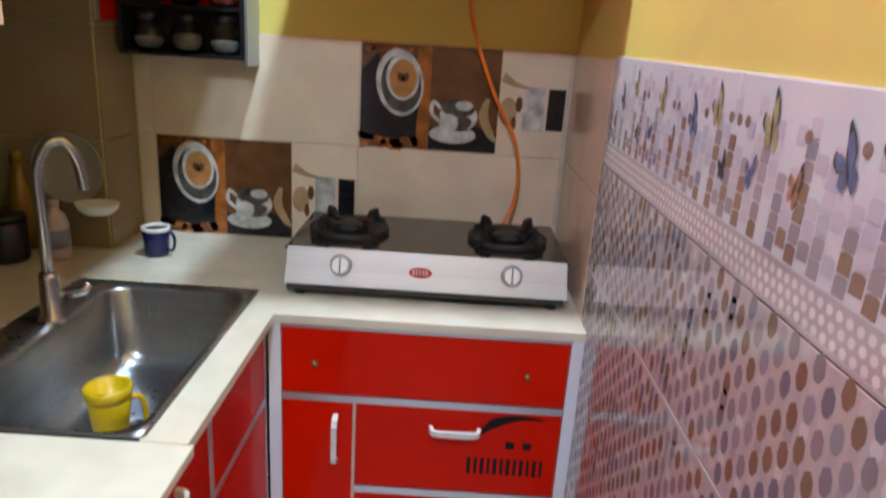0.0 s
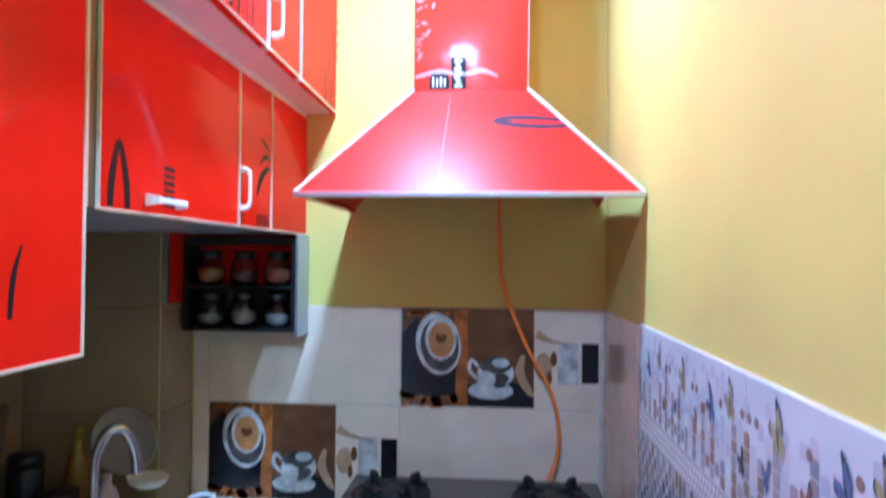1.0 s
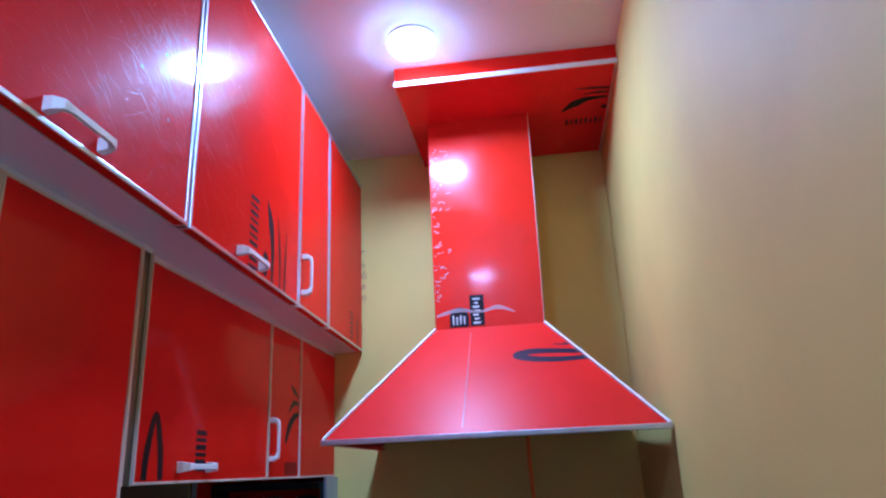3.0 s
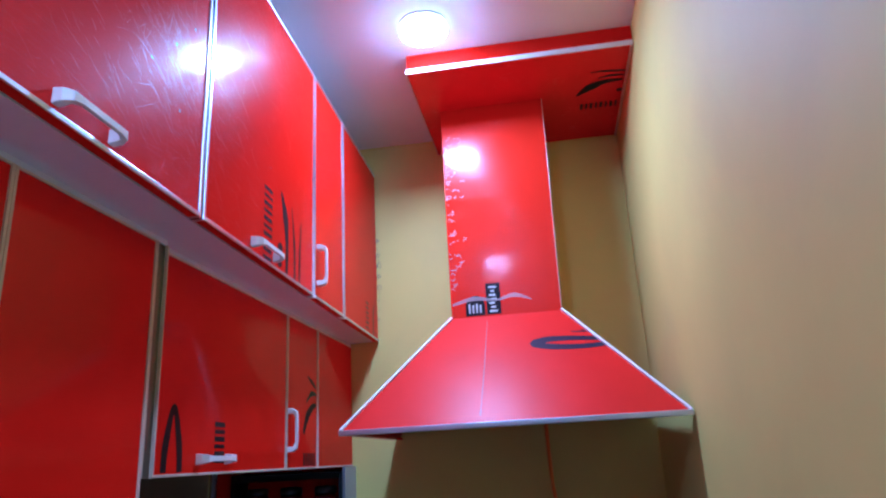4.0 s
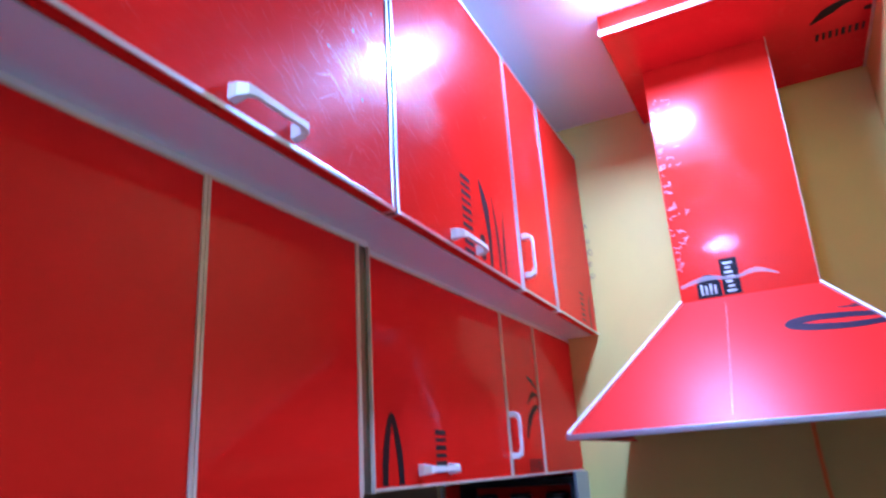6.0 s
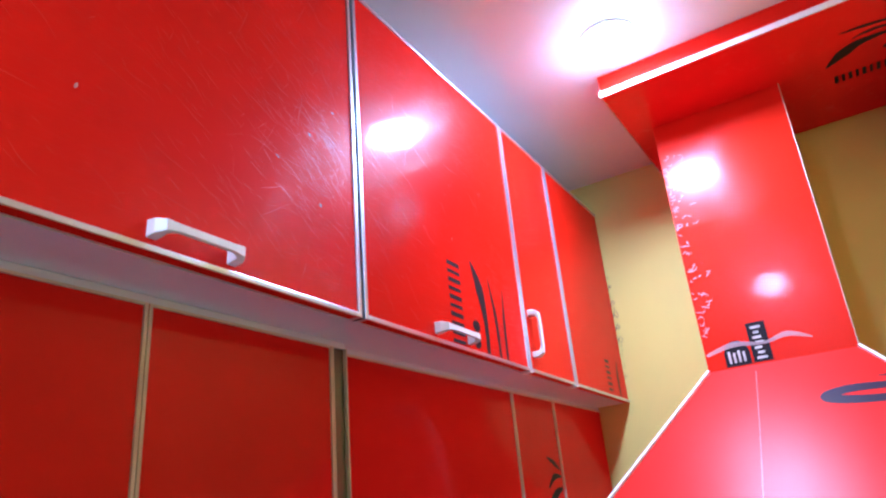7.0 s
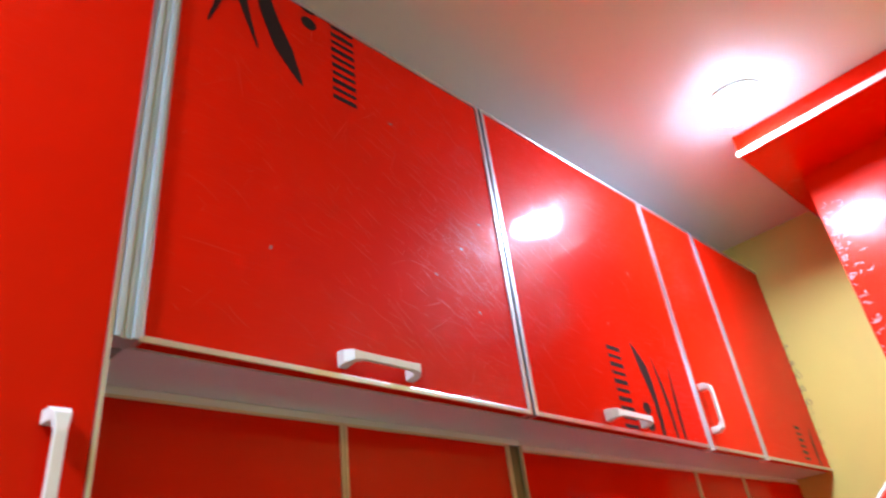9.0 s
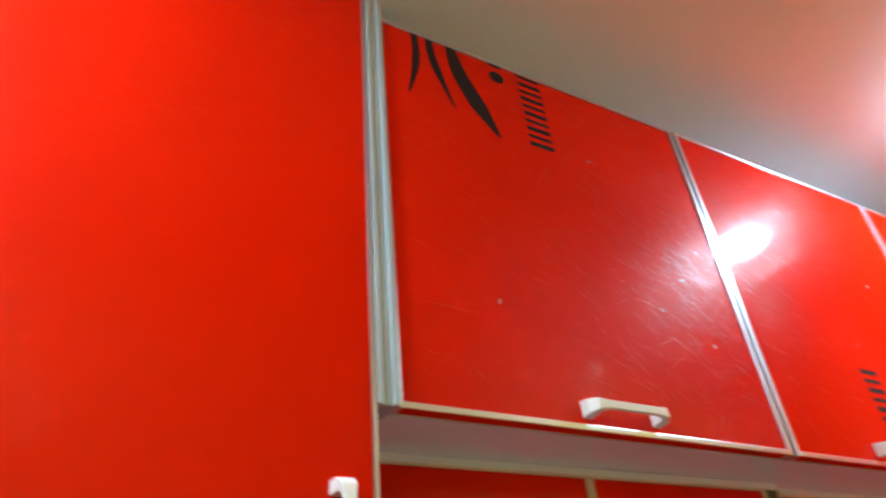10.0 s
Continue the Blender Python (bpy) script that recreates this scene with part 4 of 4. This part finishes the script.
# ---- spice shelf in the corner ----
shelf = thing("spice_shelf", (0.19, -0.09, 1.38), "small corner spice shelf with red inner board and aluminium edges", "shelf")
part("side_board", boxes(((-0.0015, -0.190, 1.482), (0.008, -0.001, WB - 0.001))), RED, shelf)
part("edge_trim", boxes(((-0.0015, -0.198, 1.480), (0.010, -0.1905, WB - 0.001))), ALU, shelf)
part("side_board", boxes(((0.3570, -0.1120, 1.384), (0.3645, -0.001, WB - 0.001))), GREYBOARD, shelf, "grey-green side board")
part("edge_trim", boxes(((0.3565, -0.1155, 1.383), (0.3650, -0.1122, WB - 0.001)), bevel=0.001), ALU, shelf)
part("back_board", boxes(((0.0085, -0.012, 1.40), (0.3565, -0.001, WB - 0.001))), RED, shelf)
rack = thing("jar_rack", (0.19, -0.07, 1.385), "black plastic rack holding two rows of glass spice jars", "rack")
for lo, hi, word in (((0.014, -0.110, 1.398), (0.024, -0.013, 1.675), "side"), ((0.343, -0.110, 1.398), (0.355, -0.013, 1.675), "side"), ((0.0245, -0.110, 1.398), (0.3425, -0.013, 1.407), "shelf"),
                     ((0.0245, -0.110, 1.524), (0.3425, -0.013, 1.532), "shelf"), ((0.0245, -0.110, 1.655), (0.3425, -0.013, 1.675), "top"), ((0.0245, -0.020, 1.4075), (0.3425, -0.013, 1.5235), "back")):
    part(word, boxes((lo, hi), bevel=0.001), BLACK, rack)
fill = [material("turmeric", (0.50, 0.20, 0.02), 0.7, vary=0.3, scale=60), material("chilli_powder", (0.16, 0.035, 0.025), 0.7, vary=0.3, scale=60), material("red_spice", (0.58, 0.15, 0.09), 0.7, vary=0.4, scale=50),
        material("grey_salt", (0.26, 0.25, 0.24), 0.7, vary=0.2, scale=60)]
for row, z in enumerate((1.4075, 1.5325)):
    for k in range(3):
        x = 0.078 + 0.105 * k
        jar = thing("spice_jar", (x, -0.064, z), ("round clear glass spice jar with coloured contents" if row else "round clear glass spice jar with pale contents"), "jar", "spice jars")
        part("glass", lathe([(0.026, 0.0), (0.036, 0.005), (0.042, 0.022), (0.0435, 0.042), (0.040, 0.062), (0.031, 0.076), (0.028, 0.082), (0.0255, 0.082), (0.0285, 0.074), (0.037, 0.060), (0.0405, 0.042), (0.039, 0.023), (0.033, 0.009), (0.020, 0.004)], (x, -0.064, z), 28), GLASS, jar, smooth=True)
        top = 0.036 + 0.012 * ((k + row) % 2)
        part("contents", lathe([(0.022, 0.006), (0.032, 0.011), (0.0385, 0.026), (0.0390, top), (0.012, top + 0.004)], (x, -0.064, z), 22), fill[k] if row else fill[3], jar, smooth=True)
        part("lid", lathe([(0.030, 0.081), (0.031, 0.098), (0.027, 0.102), (0.01, 0.103)], (x, -0.064, z), 24), BLACK, jar, smooth=True)


# ---- things beside the sink, in the recess ----
plate = thing("round_plate", (-0.085, -0.212, 1.0), "round pale steel plate leaning on the tiled wall return", "plate")
b = lathe([(0.02, 0.0), (0.080, 0.003), (0.094, 0.010), (0.097, 0.010), (0.083, 0.000), (0.02, -0.002)], (0, 0, 0), 40)
bmesh.ops.transform(b, matrix=pose(-0.098, -0.2125, 1.096, 90, 0, 0), verts=b.verts[:])
part("disc", b, material("pale_steel", (0.50, 0.46, 0.40), 0.35, metal=0.4, vary=0.08), plate, smooth=True)
dish = thing("soap_dish", (0.005, -0.25, 0.985), "white oval plastic soap dish fixed to the wall corner", "soap dish")
b = lathe([(0.030, 0.0), (0.045, 0.012), (0.052, 0.030), (0.049, 0.030), (0.040, 0.012), (0.02, 0.006)], (0, 0, 0), 30)
bmesh.ops.transform(b, matrix=pose(-0.005, -0.262, 0.985) @ Matrix.Diagonal((1.1, 0.9, 1, 1)), verts=b.verts[:])
part("bowl", b, WHITE, dish, smooth=True)
part("bracket", boxes(((-0.03, -0.222, 0.987), (0.0, -0.2085, 1.007)), bevel=0.002), WHITE, dish)

PINK = material("pale_pink_plastic", (0.50, 0.38, 0.38), 0.35, vary=0.1)
LABELBLUE = material("grey_blue_label", (0.22, 0.22, 0.27), 0.4, vary=0.15)
bottle = thing("detergent_bottle", (-0.10, -0.30, COUNTER), "pale pink dish soap bottle with a grey label", "bottle")
part("body", lathe([(0.028, 0.0), (0.032, 0.01), (0.032, 0.09), (0.026, 0.115), (0.012, 0.13), (0.012, 0.14)], (-0.10, -0.30, COUNTER), 24), PINK, bottle, smooth=True)
part("label", lathe([(0.0326, 0.03), (0.0326, 0.08)], (-0.10, -0.30, COUNTER), 24), LABELBLUE, bottle, smooth=True)
part("cap", lathe([(0.013, 0.14), (0.013, 0.155), (0.010, 0.158)], (-0.10, -0.30, COUNTER), 16), PINK, bottle, smooth=True)

OIL = material("yellow_oil_bottle", (0.26, 0.16, 0.012), 0.2, vary=0.15)
oil = thing("oil_bottle", (-0.225, -0.235, COUNTER), "tall yellow cooking oil bottle", "bottle")
part("body", lathe([(0.026, 0.0), (0.030, 0.01), (0.030, 0.13), (0.024, 0.17), (0.013, 0.21), (0.012, 0.235)], (-0.225, -0.235, COUNTER), 24), OIL, oil, smooth=True)
part("cap", lathe([(0.015, 0.235), (0.015, 0.262), (0.012, 0.266)], (-0.225, -0.235, COUNTER), 16), OIL, oil, smooth=True)


def canister(x, y, r, h, mat, lid, label, z=COUNTER):
    c = thing("canister", (x, y, z), label, "canister", "canisters by the sink")
    part("body", lathe([(r * 0.92, 0.0), (r, 0.008), (r, h * 0.8), (r * 0.9, h * 0.86)], (x, y, z), 26), mat, c, smooth=True)
    part("lid", lathe([(r * 0.98, h * 0.86), (r * 0.98, h * 0.97), (r * 0.85, h), (r * 0.2, h * 1.01)], (x, y, z), 26), lid, c, smooth=True)


canister(-0.205, -0.345, 0.050, 0.125, BLACK, BLACK, "glossy black lidded canister on the counter")
AMBER = material("amber_plastic", (0.50, 0.22, 0.01), 0.3, vary=0.15)
canister(-0.250, -0.455, 0.040, 0.110, AMBER, BLACK, "amber canister with a black lid")
canister(-0.300, -0.345, 0.045, 0.220, BLACK, BLACK, "tall black canister on the counter")
canister(-0.260, -0.560, 0.045, 0.160, STEEL, STEEL, "brushed steel canister by the sink")
spoon = thing("utensil_pot", (-0.345, -0.46, COUNTER), "steel pot of dark wooden spatulas", "utensil pot")
part("pot", lathe([(0.035, 0.0), (0.042, 0.01), (0.045, 0.15), (0.042, 0.15), (0.038, 0.012)], (-0.345, -0.46, COUNTER), 24), STEEL, spoon, smooth=True)
for dx, dy in ((0.02, 0.05), (-0.02, 0.02), (0.03, -0.01)):
    part("spatula", tube([(-0.345, -0.46, COUNTER + 0.02), (-0.345 + dx, -0.46 + dy, COUNTER + 0.26), (-0.345 + dx * 1.3, -0.46 + dy * 1.3, COUNTER + 0.36)], 0, flat=(0.024, 0.007, (1, 0, 0))), BROWN_WOOD, spoon)


# ---- wall tiles ----
def tile(parent, plane, a0, b0, a1, b1, mat, thick=0.006, gap=0.001):
    """One wall tile with its own edges, standing proud of the wall."""
    bm = bmesh.new()
    lo = [(a0 + gap, b0 + gap), (a1 - gap, b0 + gap), (a1 - gap, b1 - gap), (a0 + gap, b1 - gap)]
    e = 0.0012
    hi = [(a0 + gap + e, b0 + gap + e), (a1 - gap - e, b0 + gap + e), (a1 - gap - e, b1 - gap - e), (a0 + gap + e, b1 - gap - e)]
    r = [[bm.verts.new(plane.at(a, b, l)) for a, b in row] for row, l in ((lo, 0.0), (lo, thick - e), (hi, thick))]
    for p, q in zip(r, r[1:]):
        for i in range(4):
            j = (i + 1) % 4
            bm.faces.new((p[i], p[j], q[j], q[i]))
    bm.faces.new(r[2])
    return part("tile", bm, mat, parent)


def coffee_print(parent, plane, a, b, lift=0.0064, reach=0.6):
    """The printed coffee picture of one tile: cups, saucer, beans and biscuits."""
    def layer(name, mat, draw):
        bm = bmesh.new()
        draw(bm)
        part(name, bm, mat, parent)
    R = lambda bm, x0, y0, x1, y1, k: plane.rect(bm, a + x0, b + y0, a + x1, b + y1, lift + k * 0.0003)
    O = lambda bm, x, y, rx, ry, k, t=0.0: plane.oval(bm, a + x, b + y, rx, ry, lift + k * 0.0003, 26, t)
    S = lambda bm, pts, ws, k: plane.stroke(bm, [(a + x, b + y) for x, y in pts], ws, lift + k * 0.0003)
    dice = random.Random(3)
    layer("print_ground", P_BROWN, lambda bm: R(bm, 0.004, 0.003, 0.404, 0.297, 0))

    def rust(bm):
        R(bm, 0.165, 0.004, 0.205, 0.296, 1)
        for i in range(26):
            x = 0.006 + dice.random() * 0.16
            O(bm, x, 0.008 + dice.random() * 0.035, 0.007 + dice.random() * 0.010, 0.006 + dice.random() * 0.012, 1, dice.random() * 3)
        for i in range(10):
            O(bm, 0.01 + dice.random() * 0.16, 0.275 + dice.random() * 0.015, 0.010, 0.006, 1, dice.random())
    layer("print_rust", P_RUST, rust)

    def dark(bm):
        plane.poly(bm, [(a + 0.004, b + 0.05), (a + 0.03, b + 0.04), (a + 0.10, b + 0.028), (a + 0.168, b + 0.04), (a + 0.172, b + 0.13), (a + 0.10, b + 0.16), (a + 0.05, b + 0.27), (a + 0.004, b + 0.22)], lift + 0.0006)
        plane.poly(bm, [(a + 0.205, b + 0.004), (a + 0.404, b + 0.004), (a + 0.404, b + 0.06), (a + 0.33, b + 0.085), (a + 0.205, b + 0.07)], lift + 0.0006)
    layer("print_dark", P_DARK, dark)

    def white(bm):
        O(bm, 0.116, 0.190, 0.068, 0.094, 3, 0.15)
        O(bm, 0.275, 0.052, 0.068, 0.026, 3)
        O(bm, 0.290, 0.105, 0.055, 0.044, 3)
        S(bm, [(0.238, 0.125), (0.216, 0.142), (0.212, 0.110), (0.240, 0.085)], [0.010, 0.011, 0.011, 0.010], 3)
    layer("print_white", P_WHITE, white)

    def grey(bm):
        O(bm, 0.120, 0.186, 0.058, 0.080, 4, 0.15)
        O(bm, 0.288, 0.128, 0.048, 0.026, 4)
        O(bm, 0.300, 0.085, 0.030, 0.018, 4, 0.3)
    layer("print_grey", P_GREY, grey)
    layer("print_rim", P_WHITE, lambda bm: (O(bm, 0.124, 0.205, 0.048, 0.064, 5), O(bm, 0.305, 0.136, 0.026, 0.014, 5), O(bm, 0.262, 0.085, 0.028, 0.026, 5)))
    layer("print_coffee", P_COFFEE, lambda bm: O(bm, 0.125, 0.202, 0.039, 0.054, 6))
    layer("print_heart", P_BROWN, lambda bm: (O(bm, 0.118, 0.206, 0.010, 0.014, 7, 0.5), O(bm, 0.131, 0.206, 0.010, 0.014, 7, -0.5)))

    def tan(bm):
        S(bm, [(0.372, 0.160), (0.362, 0.110), (0.385, 0.060), (0.402, 0.04)], [0.012, 0.028, 0.022, 0.008], 5)
        S(bm, [(0.410, 0.225), (0.450, 0.205), (0.500, 0.195)], [0.030, 0.014, 0.003], 1)
        O(bm, 0.432, 0.128, 0.026, 0.040, 1)
    layer("print_biscuit", P_TAN, tan)
    if reach > 0.55:
        layer("print_panel", P_WHITE, lambda bm: R(bm, 0.475, 0.075, 0.535, 0.200, 1))
        layer("print_black", P_DARK, lambda bm: R(bm, 0.545, 0.080, 0.594, 0.198, 1))
        layer("print_bean", P_BROWN, lambda bm: (O(bm, 0.462, 0.150, 0.010, 0.022, 2), O(bm, 0.450, 0.095, 0.008, 0.02, 2)))


BP = Plane((0, 0, 0), (1, 0, 0), (0, 0, 1))
structure_gap = structure("trim_grout", boxes(((0.0, -0.0022, COUNTER), (RIGHT, -0.0002, TILE_TOP)), ((RIGHT - 0.0022, -0.505, COUNTER), (RIGHT - 0.0002, -0.0025, TILE_TOP)), ((RIGHT - 0.0022, -2.6, 0.0), (RIGHT - 0.0002, -0.506, 1.478))), GROUT, "pale grout between wall tiles", "trim")
for i, (x0, x1) in enumerate(((0.0, 0.051), (0.051, 0.652), (0.652, 1.251))):
    for j in range(2):
        z0 = COUNTER + 0.3 * j
        t = tile(wall_back, BP, x0, z0, x1, z0 + 0.3, BEIGE)
        if (i, j) in ((1, 0), (2, 1)):
            coffee_print(t, BP, x0, z0)
# right wall, plain tiles beside the stove
RP = Plane((RIGHT, 0, 0), (0, -1, 0), (0, 0, 1))
for j in range(2):
    z0 = COUNTER + 0.3 * j
    tile(wall_right, RP, 0.0065, z0, 0.505, z0 + 0.3, BEIGE)
# left return: the face towards the room and its short side
NP = Plane((-0.008, 0, 0), (0, 1, 0), (0, 0, 1))
LP = Plane((LEFT, -0.2, 0), (1, 0, 0), (0, 0, 1))
QP = Plane((LEFT, 0, 0), (0, 1, 0), (0, 0, 1))
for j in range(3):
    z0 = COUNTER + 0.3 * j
    tile(wall_return, NP, -0.199, z0, -0.0065, z0 + 0.3, SHADED_BEIGE)
    tile(wall_return, LP, 0.0, z0, -0.008 - LEFT, z0 + 0.3, SHADED_BEIGE)
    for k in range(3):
        tile(wall_left, QP, -0.8 - 0.6 * k, z0, -0.207 - 0.6 * k, z0 + 0.3, SHADED_BEIGE)

# right wall, patterned tiles
ROWS_Z = [1.478, 1.250, 1.008, 0.742, 0.480, 0.220, 0.0]
COLS = [0.506, 0.806, 1.180, 1.555, 1.930, 2.305, 2.600]
for za, zb in zip(ROWS_Z[1:], ROWS_Z):
    for ya, yb in zip(COLS, COLS[1:]):
        tile(wall_right, RP, ya, za, yb, zb, LILAC if za > 1.2 else TAUPE_TILE, gap=0.0008)
dark, light = bmesh.new(), bmesh.new()
step, rise = 0.0235, 0.0210
z = 1.238
dice = random.Random(11)
row = 0
while z > 0.02:
    col = 0
    y = COLS[0] + step * 0.6
    while y < COLS[-1] - step:
        w, h = step * 0.47, rise * 0.74
        if all(abs(z - q) > 0.006 for q in ROWS_Z):
            into = dark if ((col + row) % 2 == 0) != (dice.random() < 0.06) else light
            if into is light:
                w, h = step * 0.40, rise * 0.48
            RP.poly(into, [(y - w * 0.85, z - h * 0.35), (y - w * 0.35, z - h * 0.95), (y + w * 0.35, z - h * 0.95), (y + w * 0.9, z - h * 0.2), (y + w * 0.75, z + h * 0.55), (y + w * 0.1, z + h * 0.98), (y - w * 0.7, z + h * 0.6)], 0.0064 if into is dark else 0.0062)
        y += step
        col += 1
    z -= rise
    row += 1
tagged(part("mosaic_print", dark, MOSAIC, wall_right, "brown, grey and slate leaf-shaped mosaic print"), kind="stuff")
tagged(part("mosaic_print", light, PALE_MOSAIC, wall_right, "beige and pinkish leaf-shaped mosaic print"), kind="stuff")
bm = bmesh.new()
y = COLS[0] + 0.012
while y < COLS[-1] - 0.01:
    for k, zz in enumerate((1.2635, 1.2770, 1.2905)):
        RP.oval(bm, y + (0.0 if k % 2 else 0.008), zz, 0.0054, 0.0052, 0.0066, 10)
    y += 0.016
tagged(part("dot_border", bm, DOTS, wall_right, "border of pale printed dots"), kind="stuff")
bm = bmesh.new()
for zz in (1.2545, 1.2995):
    RP.rect(bm, COLS[0] + 0.001, zz - 0.0022, COLS[-1], zz + 0.0022, 0.0066)
RP.rect(bm, COLS[0] + 0.001, 1.2575, COLS[-1], 1.297, 0.0062)
part("border_band", bm, TAUPE_TILE, wall_right, "brown border line")
bm = bmesh.new()
pale = bmesh.new()
pitch = 0.0229
for i in range(int((COLS[-1] - COLS[0] - 0.012) / pitch)):
    y = COLS[0] + 0.014 + pitch * i
    tall = dice.choice((2, 3, 3, 4, 4, 5, 6)) if i % 2 else dice.choice((0, 0, 1, 1))
    lift = 0.0 if i % 2 else 0.010
    for j in range(8):
        z = 1.3035 + 0.0205 * j + lift
        if z > 1.450:
            break
        into = bm if j < tall else (pale if dice.random() < (0.75 if j < 4 else 0.45) else None)
        if into is not None:
            w, h = 0.0100, 0.0098
            RP.poly(into, [(y - w, z + 0.0005), (y + w, z + 0.0005), (y + w, z + 2 * h - 0.002), (y + w * 0.5, z + 2 * h), (y - w * 0.5, z + 2 * h), (y - w, z + 2 * h - 0.002)], 0.0064)
tagged(part("column_print", bm, COLUMNS, wall_right, "columns of grey and brown printed squares"), kind="stuff")
tagged(part("faded_print", pale, FADED, wall_right, "faded lavender printed squares"), kind="stuff")


def butterfly(y, z, height, tone, turn):
    """One printed butterfly: tall forewings with dark tips, rounded hindwings and a thin body."""
    bm = bmesh.new()
    size = height / 1.05
    c, s = math.cos(turn), math.sin(turn)
    P = lambda u, v: (y + size * (u * c * 0.8 - v * s), z + size * (u * s * 0.8 + v * c))
    RP.poly(bm, [P(0, -0.05), P(-0.02, 0.22), P(0.06, 0.50), P(0.16, 0.58), P(0.24, 0.40), P(0.26, 0.14), P(0.18, -0.04)], 0.0072)
    RP.poly(bm, [P(0, -0.05), P(0.20, -0.04), P(0.30, -0.20), P(0.22, -0.38), P(0.08, -0.46), P(0.0, -0.28)], 0.0070)
    RP.poly(bm, [P(0, -0.05), P(-0.12, 0.16), P(-0.30, 0.24), P(-0.38, 0.10), P(-0.28, -0.06)], 0.0072)
    RP.poly(bm, [P(0, -0.05), P(-0.26, -0.08), P(-0.34, -0.24), P(-0.20, -0.38), P(-0.04, -0.26)], 0.0070)
    b = part("butterfly_print", bm, WINGS[tone], wall_right, tone + " printed butterfly")
    bm = bmesh.new()
    RP.poly(bm, [P(0.05, 0.36), P(0.08, 0.56), P(0.17, 0.62), P(0.25, 0.42), P(0.15, 0.44)], 0.0076)
    RP.stroke(bm, [P(0.0, -0.30), P(0.0, 0.0), P(0.02, 0.26)], [0.001, size * 0.07, 0.001], 0.0076)
    RP.stroke(bm, [P(0.24, 0.42), P(0.275, 0.14), P(0.20, -0.03)], [size * 0.05, size * 0.05, size * 0.02], 0.0076)
    RP.stroke(bm, [P(-0.30, 0.25), P(-0.39, 0.10), P(-0.28, -0.07)], [size * 0.03, size * 0.06, size * 0.02], 0.0076)
    part("butterfly_outline", bm, WINGS["dark"], b)


for y, z, height, tone, turn in ((1.280, 1.427, 0.068, "yellow", 0.25), (1.124, 1.429, 0.060, "yellow", 0.25), (0.887, 1.421, 0.062, "yellow", 0.2), (0.719, 1.429, 0.050, "yellow", 0.2),
                                 (1.430, 1.413, 0.064, "blue", 0.4), (1.041, 1.406, 0.063, "blue", 0.4), (0.631, 1.398, 0.055, "blue", 0.4), (0.960, 1.363, 0.046, "orange", 0.1),
                                 (1.352, 1.376, 0.046, "orange", -0.1), (0.756, 1.350, 0.032, "dark", 0.1), (0.839, 1.362, 0.034, "blue", -0.2), (1.167, 1.362, 0.040, "dark", 0.1),
                                 (1.248, 1.370, 0.042, "blue", -0.2), (1.493, 1.433, 0.056, "yellow", 0.3), (0.580, 1.352, 0.034, "dark", 0.1), (1.640, 1.405, 0.060, "blue", 0.4),
                                 (1.570, 1.368, 0.044, "orange", 0.0)):
    butterfly(y, z, height, tone, turn)
bm = bmesh.new()
for y, z in ((1.357, 1.426), (1.452, 1.429), (1.169, 1.424), (1.193, 1.424), (1.217, 1.424), (0.945, 1.418), (0.968, 1.418), (1.085, 1.420), (0.775, 1.420), (0.800, 1.420)):
    RP.oval(bm, y, z, 0.0075, 0.0070, 0.0066, 12)
scattered("printed_spot", bm, P_SPOT, wall_right, "small brown printed spot")
